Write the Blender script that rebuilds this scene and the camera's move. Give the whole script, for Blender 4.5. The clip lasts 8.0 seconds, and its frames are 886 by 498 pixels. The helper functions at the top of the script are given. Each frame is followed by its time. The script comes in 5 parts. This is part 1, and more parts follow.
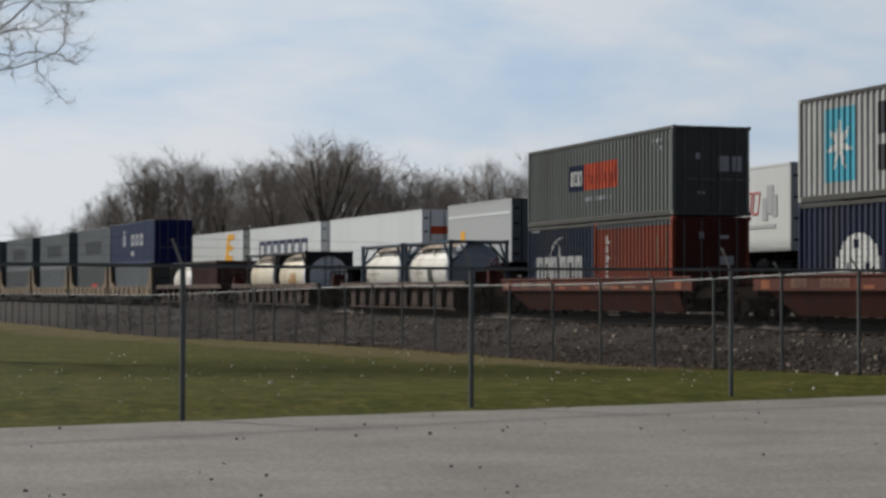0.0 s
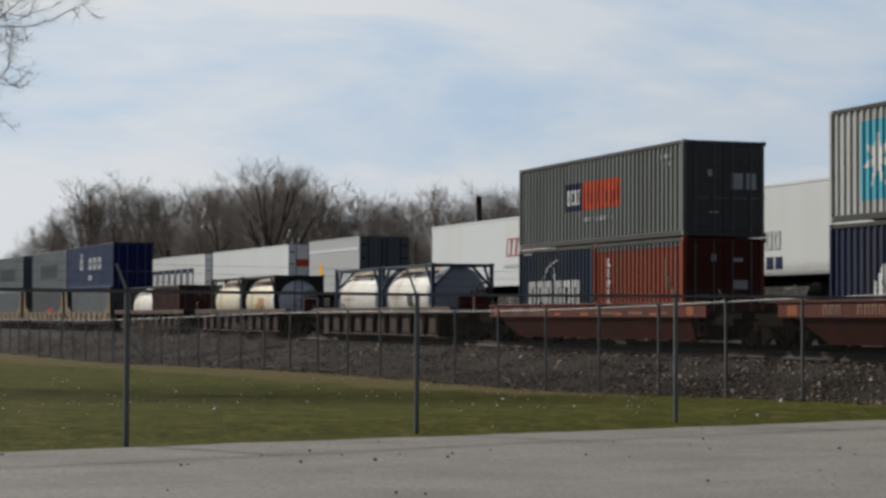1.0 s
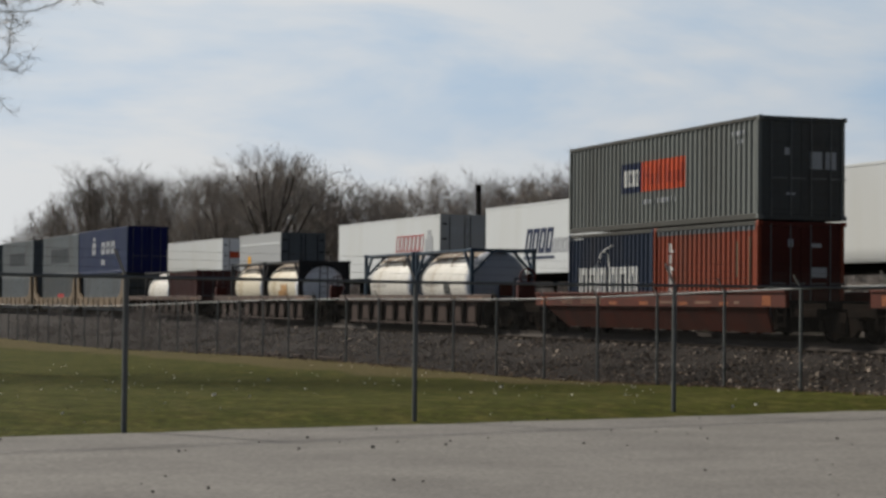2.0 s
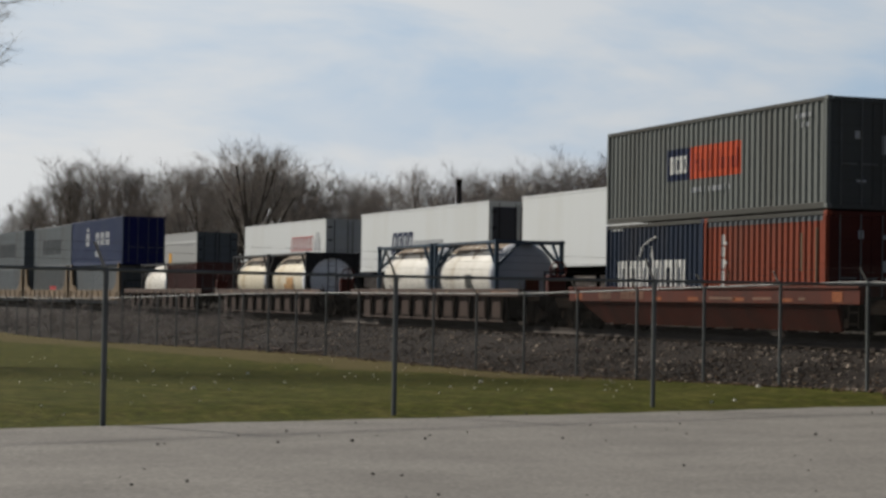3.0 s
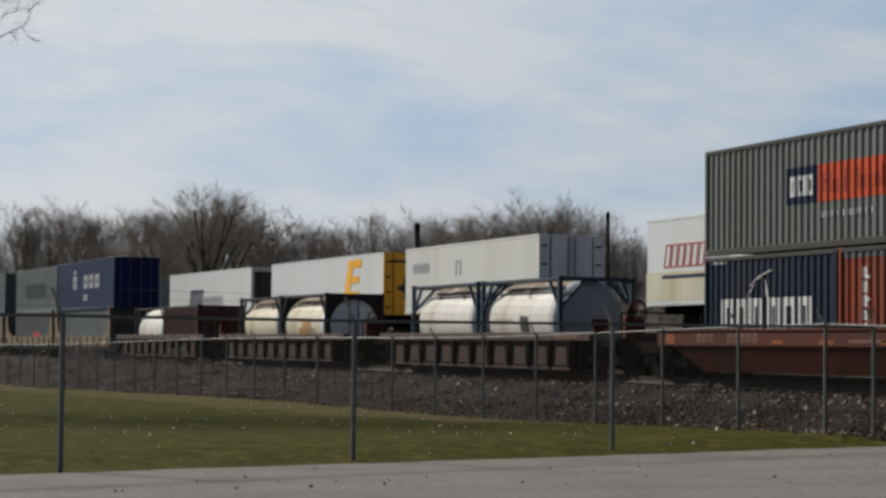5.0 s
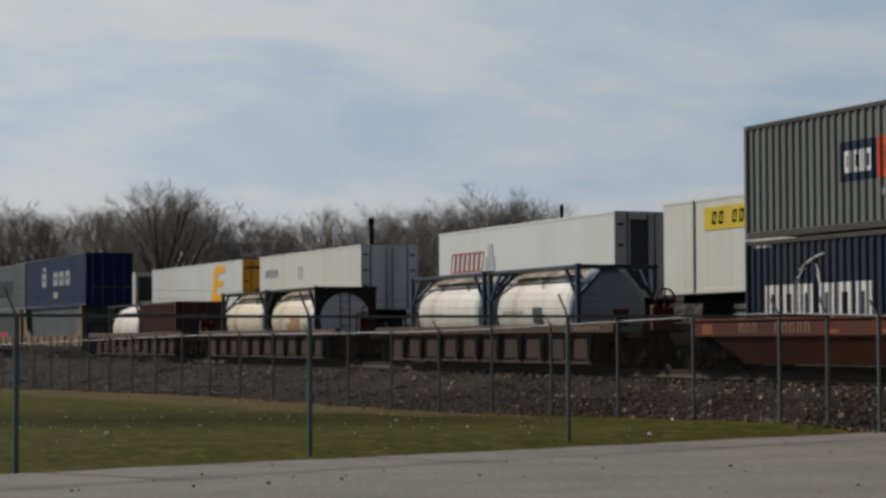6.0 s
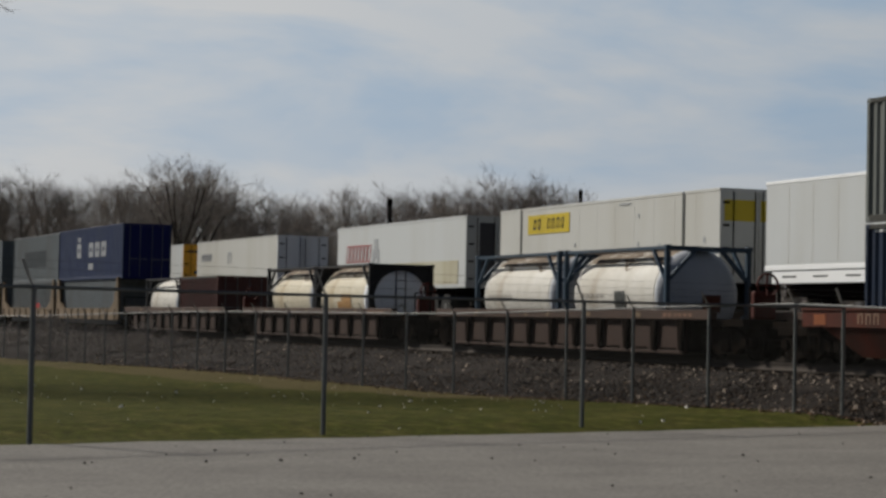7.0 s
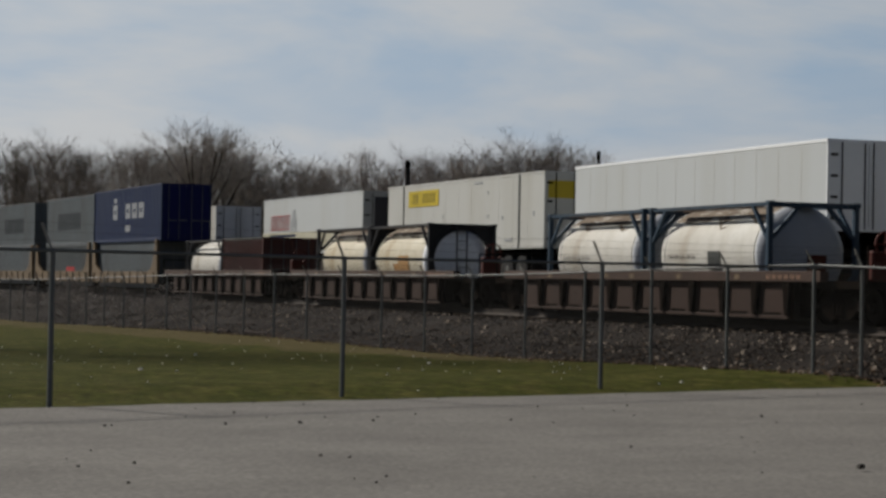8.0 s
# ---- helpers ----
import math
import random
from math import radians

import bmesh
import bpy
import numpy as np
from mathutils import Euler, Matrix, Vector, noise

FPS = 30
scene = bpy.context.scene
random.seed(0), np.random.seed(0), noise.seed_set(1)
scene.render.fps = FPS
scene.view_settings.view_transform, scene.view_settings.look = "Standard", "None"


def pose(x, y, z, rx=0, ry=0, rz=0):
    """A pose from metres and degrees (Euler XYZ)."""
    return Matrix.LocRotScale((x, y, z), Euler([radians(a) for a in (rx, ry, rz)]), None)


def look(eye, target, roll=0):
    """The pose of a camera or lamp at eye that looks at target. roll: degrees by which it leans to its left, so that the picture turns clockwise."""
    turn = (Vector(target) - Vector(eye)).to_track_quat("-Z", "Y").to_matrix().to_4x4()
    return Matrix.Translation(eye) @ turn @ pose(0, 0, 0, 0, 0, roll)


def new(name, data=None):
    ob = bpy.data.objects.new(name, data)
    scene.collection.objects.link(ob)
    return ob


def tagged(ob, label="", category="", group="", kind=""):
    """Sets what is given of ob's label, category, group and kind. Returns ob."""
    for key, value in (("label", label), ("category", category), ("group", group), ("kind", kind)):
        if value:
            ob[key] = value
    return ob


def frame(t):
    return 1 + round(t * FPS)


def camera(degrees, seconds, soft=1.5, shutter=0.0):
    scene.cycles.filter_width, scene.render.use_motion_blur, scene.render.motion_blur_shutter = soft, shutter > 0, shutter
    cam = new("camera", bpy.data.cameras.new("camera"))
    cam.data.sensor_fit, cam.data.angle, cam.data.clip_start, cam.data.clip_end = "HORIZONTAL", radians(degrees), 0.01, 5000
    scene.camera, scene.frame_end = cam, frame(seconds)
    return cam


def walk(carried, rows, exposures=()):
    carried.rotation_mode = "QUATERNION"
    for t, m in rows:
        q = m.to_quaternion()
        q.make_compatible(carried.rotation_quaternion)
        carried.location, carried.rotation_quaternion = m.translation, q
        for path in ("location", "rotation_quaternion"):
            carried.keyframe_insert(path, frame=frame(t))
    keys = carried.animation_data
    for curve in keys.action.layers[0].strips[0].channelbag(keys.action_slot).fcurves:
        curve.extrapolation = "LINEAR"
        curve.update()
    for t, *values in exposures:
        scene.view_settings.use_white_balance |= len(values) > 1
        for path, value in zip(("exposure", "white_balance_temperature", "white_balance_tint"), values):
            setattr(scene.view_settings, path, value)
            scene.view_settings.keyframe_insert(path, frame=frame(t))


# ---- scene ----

# ---- camera and its walk ----
EYE = (0.0, 0.0, 1.7)
cam = camera(25.015, 8.0, soft=3.0)


def aim(heading, tilt, lean):
    """Camera pose from heading (clockwise from +y), upward tilt and lean in degrees."""
    h, p = radians(heading), radians(tilt)
    way = Vector((math.cos(p) * math.sin(h), math.cos(p) * math.cos(h), math.sin(p)))
    return look(EYE, Vector(EYE) + way * 10, lean)


CAMERA_ROWS = [
    (0.0, -72.679, 1.238, 0.127),
    (0.5, -71.907, 1.642, 0.325),
    (1.0, -71.123, 1.988, 0.248),
    (1.5, -71.004, 1.688, 0.599),
    (1.7, -71.099, 1.641, 0.610),
    (2.8, -70.851, 1.595, 0.785),
    (3.0, -70.526, 1.483, 0.898),
    (3.5, -70.316, 1.252, 0.870),
    (4.0, -69.757, 1.057, 1.554),
    (4.1, -69.80, 0.66, 0.90),
    (4.2, -70.25, 0.85, 0.75),
    (4.3, -70.55, 1.90, 0.70),
    (4.4, -70.42, 2.15, 0.75),
    (4.5, -69.993, 2.578, 1.427),
    (5.0, -69.349, 2.765, 0.574),
    (5.2, -68.910, 2.685, -0.381),
    (6.3, -67.215, 2.574, 0.573),
    (6.5, -67.228, 2.740, 2.046),
    (7.0, -68.541, 2.081, 1.203),
    (7.5, -68.824, 1.226, 0.750),
    (8.0, -69.040, 0.984, 1.027),
]
walk(cam, [(t, aim(*a)) for t, *a in CAMERA_ROWS], [(0.0, 0.47, 6360, 10), (1.0, 0.47, 6410, 10), (1.5, 0.47, 6540, 10), (3.5, 0.46, 6600, 10), (4.0, 0.46, 6480, 10), (4.5, 0.45, 6360, 10), (5.2, 0.33, 6440, 10), (6.5, 0.11, 6550, 10), (7.0, 0.12, 6550, 10), (8.0, 0.06, 6510, 10)])

# ---- world, sun, exposure ----
SUN_FROM = Vector((-0.68, -0.44, 0.58)).normalized()


def make_world():
    w = bpy.data.worlds.new("sky")
    w.use_nodes = True
    scene.world = w
    nt = w.node_tree
    nt.nodes.clear()
    N, K = nt.nodes.new, nt.links.new
    out, bg = N("ShaderNodeOutputWorld"), N("ShaderNodeBackground")
    sky = N("ShaderNodeTexSky")
    sky.sky_type, sky.sun_disc = "NISHITA", False
    sky.sun_elevation = math.asin(SUN_FROM.z)
    sky.sun_rotation = math.atan2(SUN_FROM.x, SUN_FROM.y)
    sky.air_density, sky.dust_density = 0.5, 0.0
    tc, mp = N("ShaderNodeTexCoord"), N("ShaderNodeMapping")
    mp.inputs["Scale"].default_value = (1.0, 1.0, 3.6)
    n1, n2 = N("ShaderNodeTexNoise"), N("ShaderNodeTexNoise")
    n1.inputs["Scale"].default_value, n1.inputs["Detail"].default_value, n1.inputs["Roughness"].default_value = 4.2, 6.0, 0.55
    n1.inputs["Distortion"].default_value = 0.35
    n2.inputs["Scale"].default_value, n2.inputs["Detail"].default_value = 17.0, 4.0
    K(tc.outputs["Generated"], mp.inputs["Vector"])
    K(mp.outputs[0], n1.inputs["Vector"]), K(mp.outputs[0], n2.inputs["Vector"])
    sep = N("ShaderNodeSeparateXYZ")
    K(tc.outputs["Generated"], sep.inputs[0])
    low = N("ShaderNodeMapRange")          # thicker cloud towards the horizon
    low.inputs[1].default_value, low.inputs[2].default_value = 0.03, 0.17
    low.inputs[3].default_value, low.inputs[4].default_value = 0.6, 0.0
    K(sep.outputs["Z"], low.inputs[0])
    r1 = N("ShaderNodeMapRange")
    r1.inputs[1].default_value, r1.inputs[2].default_value = 0.38, 0.60
    r1.inputs[3].default_value, r1.inputs[4].default_value = 0.1, 0.95
    K(n1.outputs[0], r1.inputs[0])
    r2 = N("ShaderNodeMapRange")
    r2.inputs[1].default_value, r2.inputs[2].default_value = 0.3, 0.7
    r2.inputs[3].default_value, r2.inputs[4].default_value = -0.12, 0.12
    K(n2.outputs[0], r2.inputs[0])
    a, b = N("ShaderNodeMath"), N("ShaderNodeMath")
    a.operation, b.operation, b.use_clamp = "ADD", "ADD", True
    K(r1.outputs[0], a.inputs[0]), K(r2.outputs[0], a.inputs[1])
    K(a.outputs[0], b.inputs[0]), K(low.outputs[0], b.inputs[1])
    gap, thin = N("ShaderNodeVectorMath"), N("ShaderNodeMapRange")
    gap.operation = "DOT_PRODUCT"          # the cloud is thinner to the north-west
    gap.inputs[1].default_value = Vector((-0.86, 0.5, 0.11)).normalized()
    K(tc.outputs["Generated"], gap.inputs[0]), K(gap.outputs["Value"], thin.inputs[0])
    thin.inputs[1].default_value, thin.inputs[2].default_value = 0.972, 0.999
    thin.inputs[3].default_value, thin.inputs[4].default_value = 0.0, 0.24
    c = N("ShaderNodeMath")
    c.operation, c.use_clamp = "SUBTRACT", True
    K(b.outputs[0], c.inputs[0]), K(thin.outputs[0], c.inputs[1])
    veil = N("ShaderNodeMix")              # pale blue gaps between white streaks
    veil.data_type = "RGBA"
    veil.inputs["A"].default_value, veil.inputs["B"].default_value = (5.9, 7.8, 10.0, 1), (9.65, 9.95, 10.2, 1)
    K(c.outputs[0], veil.inputs["Factor"])
    turn, glow = N("ShaderNodeVectorMath"), N("ShaderNodeMapRange")
    turn.operation = "DOT_PRODUCT"         # thin cloud is brighter on the sun's side of the sky
    turn.inputs[1].default_value = SUN_FROM
    K(tc.outputs["Generated"], turn.inputs[0]), K(turn.outputs["Value"], glow.inputs[0])
    glow.inputs[1].default_value, glow.inputs[2].default_value = -0.4, 0.66
    glow.inputs[3].default_value, glow.inputs[4].default_value = 0.46, 1.04
    lit = N("ShaderNodeVectorMath")
    lit.operation = "SCALE"
    K(veil.outputs["Result"], lit.inputs[0]), K(glow.outputs[0], lit.inputs["Scale"])
    mix = N("ShaderNodeMix")
    mix.data_type = "RGBA"
    high = N("ShaderNodeMapRange")         # the cloud thins out overhead
    high.inputs[1].default_value, high.inputs[2].default_value = 0.17, 0.32
    high.inputs[3].default_value, high.inputs[4].default_value = 1.0, 0.0
    K(sep.outputs["Z"], high.inputs[0]), K(high.outputs[0], mix.inputs["Factor"])
    K(sky.outputs[0], mix.inputs["A"]), K(lit.outputs[0], mix.inputs["B"])
    K(mix.outputs["Result"], bg.inputs["Color"])
    bg.inputs["Strength"].default_value = 0.05
    K(bg.outputs[0], out.inputs[0])


make_world()
sun = new("sun", bpy.data.lights.new("sun", "SUN"))
sun.data.energy, sun.data.angle, sun.data.color = 5.0, radians(5.0), (1.0, 0.952, 0.865)
sun.matrix_world = look(SUN_FROM * 100, (0, 0, 0))


# ---- materials ----
def surface(name, rgb, rough=0.6, vary=0.25, scale=1.5, fine=30.0, bump=0.1, metal=0.0, dirt=None, amount=0.4, streak=False, island=0.0, objvar=0.0, spec=0.12):
    """A worn surface: base colour, broad stains, fine grain and slight relief."""
    m = bpy.data.materials.new(name)
    m.use_nodes = True
    nt = m.node_tree
    N, K = nt.nodes.new, nt.links.new
    bs = nt.nodes["Principled BSDF"]
    bs.inputs["Roughness"].default_value, bs.inputs["Metallic"].default_value = rough, metal
    bs.inputs["Specular IOR Level"].default_value = spec
    tc = N("ShaderNodeTexCoord")
    mp = N("ShaderNodeMapping")
    K(tc.outputs["Object"], mp.inputs["Vector"])
    if streak:
        mp.inputs["Scale"].default_value = (1.0, 1.0, 0.18)
    big, small = N("ShaderNodeTexNoise"), N("ShaderNodeTexNoise")
    big.inputs["Scale"].default_value, big.inputs["Detail"].default_value = scale, 6
    small.inputs["Scale"].default_value, small.inputs["Detail"].default_value = fine, 4
    K(mp.outputs[0], big.inputs["Vector"]), K(tc.outputs["Object"], small.inputs["Vector"])
    ramp = N("ShaderNodeMapRange")
    ramp.inputs[1].default_value, ramp.inputs[2].default_value = 0.42, 0.72
    ramp.inputs[4].default_value = amount
    K(big.outputs[0], ramp.inputs[0])
    mix = N("ShaderNodeMix")
    mix.data_type = "RGBA"
    mix.inputs["A"].default_value = (*rgb, 1)
    mix.inputs["B"].default_value = (*(dirt or tuple(v * 0.5 for v in rgb)), 1)
    K(ramp.outputs[0], mix.inputs["Factor"])
    val = N("ShaderNodeMapRange")
    val.inputs[1].default_value, val.inputs[2].default_value = 0.25, 0.75
    val.inputs[3].default_value, val.inputs[4].default_value = 1 - vary, 1 + vary
    K(small.outputs[0], val.inputs[0])
    hsv = N("ShaderNodeHueSaturation")
    K(mix.outputs["Result"], hsv.inputs["Color"])
    last = val.outputs[0]
    for kind, width in (("i", island), ("o", objvar)):
        if width:
            src = N("ShaderNodeNewGeometry" if kind == "i" else "ShaderNodeObjectInfo")
            rr, mm = N("ShaderNodeMapRange"), N("ShaderNodeMath")
            rr.inputs[3].default_value, rr.inputs[4].default_value = 1 - width, 1 + width
            K(src.outputs["Random Per Island" if kind == "i" else "Random"], rr.inputs[0])
            mm.operation = "MULTIPLY"
            K(last, mm.inputs[0]), K(rr.outputs[0], mm.inputs[1])
            last = mm.outputs[0]
    K(last, hsv.inputs["Value"])
    K(hsv.outputs[0], bs.inputs["Base Color"])
    if bump:
        bp = N("ShaderNodeBump")
        bp.inputs["Strength"].default_value, bp.inputs["Distance"].default_value = bump, 0.02
        K(small.outputs[0], bp.inputs["Height"])
        K(bp.outputs[0], bs.inputs["Normal"])
    return m


def paint(name, rgb, rough=0.5, amount=0.35, dirt=(0.05, 0.042, 0.034), vary=0.08):
    return surface(name, rgb, rough, vary, 0.9, 25.0, 0.03, 0.0, dirt, amount, True, spec=0.12)


ASPHALT = surface("worn_asphalt", (0.145, 0.1365, 0.124), 0.95, 0.34, 0.6, 22.0, 0.25, dirt=(0.108, 0.1005, 0.092), amount=0.8, spec=0.15)


def add_cracks(m):
    """Thin wandering dark cracks and faint wheel-worn streaks over a paved surface."""
    nt = m.node_tree
    N, K = nt.nodes.new, nt.links.new
    bs = nt.nodes["Principled BSDF"]
    colour = bs.inputs["Base Color"].links[0].from_socket
    tc, wob, add = N("ShaderNodeTexCoord"), N("ShaderNodeTexNoise"), N("ShaderNodeMix")
    wob.inputs["Scale"].default_value, wob.inputs["Detail"].default_value = 0.9, 5
    add.data_type, add.blend_type = "RGBA", "LINEAR_LIGHT"
    add.inputs["Factor"].default_value = 0.7
    K(tc.outputs["Object"], wob.inputs["Vector"]), K(tc.outputs["Object"], add.inputs["A"]), K(wob.outputs["Color"], add.inputs["B"])
    cells = N("ShaderNodeTexVoronoi")
    cells.feature = "DISTANCE_TO_EDGE"
    cells.inputs["Scale"].default_value = 0.22
    K(add.outputs["Result"], cells.inputs["Vector"])
    thin = N("ShaderNodeMapRange")
    thin.inputs[1].default_value, thin.inputs[2].default_value = 0.0, 0.008
    thin.inputs[3].default_value, thin.inputs[4].default_value = 0.95, 1.0
    K(cells.outputs["Distance"], thin.inputs[0])
    mp, st, band = N("ShaderNodeMapping"), N("ShaderNodeTexNoise"), N("ShaderNodeMapRange")
    mp.inputs["Scale"].default_value, mp.inputs["Rotation"].default_value = (1.0, 0.12, 1.0), (0, 0, radians(-16))
    st.inputs["Scale"].default_value, st.inputs["Detail"].default_value = 0.9, 5
    band.inputs[1].default_value, band.inputs[2].default_value = 0.35, 0.65
    band.inputs[3].default_value, band.inputs[4].default_value = 0.93, 1.06
    K(tc.outputs["Object"], mp.inputs["Vector"]), K(mp.outputs[0], st.inputs["Vector"]), K(st.outputs[0], band.inputs[0])
    both, out = N("ShaderNodeMath"), N("ShaderNodeVectorMath")
    both.operation, out.operation = "MULTIPLY", "SCALE"
    K(thin.outputs[0], both.inputs[0]), K(band.outputs[0], both.inputs[1])
    K(colour, out.inputs[0]), K(both.outputs[0], out.inputs["Scale"])
    K(out.outputs[0], bs.inputs["Base Color"])


add_cracks(ASPHALT)
GRASS = surface("spring_lawn", (0.032, 0.0362, 0.0050), 0.95, 0.55, 1.7, 6.0, 0.3, dirt=(0.072, 0.062, 0.017), amount=0.9, spec=0.03)
DRY_GRASS = surface("dry_straw_grass", (0.078, 0.062, 0.028), 0.95, 0.25, 0.4, 9.0, 0.2, dirt=(0.046, 0.042, 0.012), amount=0.8, spec=0.03)
BLADE = surface("grass_blade", (0.068, 0.072, 0.012), 0.9, 0.2, 0.5, 9.0, 0, dirt=(0.10, 0.082, 0.024), amount=0.7, island=0.25, spec=0.1)
BALLAST = surface("ballast_bed", (0.0128, 0.0096, 0.0076), 0.95, 0.45, 0.8, 12.0, 0.3, dirt=(0.021, 0.0155, 0.012), amount=0.8, spec=0.1)
STONE = surface("crushed_stone", (0.035, 0.025, 0.0192), 0.95, 0.25, 2.0, 30.0, 0.2, dirt=(0.040, 0.029, 0.022), amount=0.6, island=0.6, spec=0.1)
PALE_STONE = surface("pale_stone", (0.20, 0.165, 0.132), 0.95, 0.25, 2.0, 30.0, 0.2, island=0.65, spec=0.1)
DEAD_LEAF = surface("dead_leaves", (0.085, 0.055, 0.032), 0.9, 0.25, 2.0, 30.0, 0, island=0.5, spec=0.1)
PEBBLE = surface("dark_debris", (0.05, 0.045, 0.04), 0.9, 0.2, 3.0, 30.0, 0.1, island=0.4)
LITTER = surface("pale_litter", (0.5, 0.48, 0.44), 0.8, 0.15, 3.0, 30.0, 0.05, island=0.2)
FIELD = surface("dull_field", (0.10, 0.092, 0.05), 0.95, 0.3, 0.05, 3.0, 0.2, amount=0.5, spec=0.1)
STEEL = surface("rail_steel", (0.05, 0.04, 0.033), 0.7, 0.2, 2.0, 40.0, 0.05, 0.15, spec=0.15)
TIE = surface("creosoted_tie", (0.035, 0.028, 0.0225), 0.9, 0.3, 3.0, 30.0, 0.3, objvar=0.25, spec=0.0)
GALV = surface("dull_galvanised_steel", (0.140, 0.146, 0.142), 0.65, 0.15, 1.5, 30.0, 0.03, 0.3, dirt=(0.07, 0.07, 0.068), amount=0.5)
PALE_ARM = surface("weathered_pale_steel", (0.30, 0.285, 0.25), 0.7, 0.15, 1.5, 30.0, 0.03, dirt=(0.14, 0.13, 0.115), amount=0.6)
GALV_LIGHT = surface("bright_galvanised_pipe", (0.13, 0.13, 0.127), 0.5, 0.12, 1.5, 30.0, 0.03, 0.4, amount=0.25)
WIRE = surface("chain_link_wire", (0.022, 0.021, 0.019), 0.8, 0.1, 2.0, 20.0, 0, 0.0)
BARK = surface("grey_bark", (0.066, 0.057, 0.05), 0.95, 0.3, 0.6, 8.0, 0.3, objvar=0.25, spec=0.1)
TWIG = surface("bare_twigs", (0.25, 0.222, 0.20), 0.95, 0.2, 0.3, 4.0, 0, objvar=0.3, spec=0.1)
TWIG_NEAR = surface("pale_twigs", (0.60, 0.58, 0.56), 0.95, 0.2, 1.0, 8.0, 0, spec=0.1)
RUBBER = surface("tyre_rubber", (0.02, 0.02, 0.02), 0.85, 0.2, 3.0, 30.0, 0.05)
# grime and the shade under the cars, both put into these near-black colours
IRON = surface("grimy_shaded_iron", (0.0092, 0.0074, 0.0064), 0.85, 0.3, 2.0, 25.0, 0.1, dirt=(0.016, 0.0115, 0.0085), amount=0.5, spec=0.0)
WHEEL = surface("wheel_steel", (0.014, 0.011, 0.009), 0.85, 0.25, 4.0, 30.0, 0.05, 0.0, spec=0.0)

GREY_BOX = paint("olive_grey_paint", (0.119, 0.127, 0.119))
# darker copy of the olive-grey paint: the door end's shade is in the colour
GREY_SHADE = paint("olive_grey_paint_in_shade", (0.062, 0.066, 0.064), 0.7, 0.5)
BRICK_MARK = paint("brick_red_mark", (0.24, 0.035, 0.02), 0.6, 0.3)
SILVER_BOX = paint("pale_grey_paint", (0.3312, 0.3312, 0.3168))
NAVY_BOX = paint("navy_paint", (0.0085, 0.0165, 0.0345))
DARKBLUE_BOX = paint("dark_blue_paint", (0.0101, 0.0157, 0.0393))
ORANGE_BOX = paint("rust_orange_paint", (0.170, 0.0345, 0.0155))
ROYAL_BOX = paint("royal_blue_paint", (0.0060, 0.0150, 0.054), 0.5, 0.4, (0.02, 0.027, 0.05))
# royal blue again for the unlit doors, with shade mixed into the tone
ROYAL_SHADE = paint("royal_blue_paint_in_shade", (0.0028, 0.0062, 0.066), 0.55, 0.3, (0.006, 0.008, 0.03))
SLATE_BOX = paint("slate_grey_paint", (0.056, 0.063, 0.066))
STEELGREY_BOX = paint("steel_grey_paint", (0.088, 0.100, 0.107))
BROWN_BOX = paint("maroon_brown_paint", (0.0792, 0.033, 0.0277))
SLATE_PANEL = paint("dark_slate_panel", (0.030, 0.036, 0.040))
RAIL_GRIME = paint("grimy_container_rail", (0.042, 0.042, 0.037), 0.75, 0.6, (0.03, 0.027, 0.022), 0.2)
CAR_RED = paint("oxide_red_car_paint", (0.072, 0.0145, 0.0068), 0.75, 0.85, (0.030, 0.0115, 0.0075), 0.25)
# maroon of the brake gear; on the orange doors it paints in their shade
MAROON_AND_SHADE = paint("grimy_maroon_and_door_shade", (0.062, 0.0135, 0.0095), 0.7, 0.7, (0.02, 0.011, 0.009), 0.2)
CAR_GREY = paint("weathered_car_paint", (0.0335, 0.0185, 0.0132), 0.75, 0.75, (0.024, 0.0135, 0.0095), 0.25)
CAR_CHORD = paint("pale_weathered_chord", (0.056, 0.034, 0.0255), 0.7, 0.7, (0.035, 0.024, 0.018), 0.25)
CAR_TAN = paint("tan_car_paint", (0.1202, 0.088, 0.0558), 0.65, 0.4, (0.25, 0.17, 0.1), 0.12)
TANK_WHITE = paint("weathered_white_tank", (0.50, 0.488, 0.452), 0.62, 0.85, (0.31, 0.275, 0.22), 0.12)
TANK_CREAM = paint("stained_cream_tank", (0.48, 0.445, 0.355), 0.6, 0.8, (0.30, 0.235, 0.14), 0.12)
TANK_GRIME = paint("brown_cargo_stain", (0.17, 0.135, 0.10), 0.8, 0.8, (0.07, 0.05, 0.036), 0.3)
WALKWAY = paint("rusty_walkway", (0.075, 0.055, 0.042), 0.85, 0.6, (0.04, 0.025, 0.018), 0.25)
TRAILER_RAIL = paint("bright_trailer_rail", (0.74, 0.75, 0.75), 0.4, 0.1, (0.6, 0.6, 0.58), 0.03)
PLACARD = paint("dark_placard", (0.05, 0.054, 0.052), 0.6, 0.3)
RUST_STAIN = paint("rust_stain", (0.30, 0.16, 0.06), 0.7, 0.8, (0.36, 0.26, 0.14), 0.3)
TANK_PALE_END = paint("pale_tank_head", (0.74, 0.76, 0.79), 0.5, 0.4, (0.4, 0.4, 0.4))
TANK_END = paint("grey_tank_cladding", (0.30, 0.315, 0.345), 0.5, 0.4, (0.2, 0.2, 0.2))
FRAME_BLUE = paint("blue_black_frame_paint", (0.0297, 0.0495, 0.0726))
FRAME_BLACK = paint("black_frame_paint", (0.022, 0.022, 0.024))
TRAILER_WHITE = paint("trailer_white", (0.455, 0.472, 0.472), 0.4, 0.4, (0.40, 0.40, 0.375), 0.05)
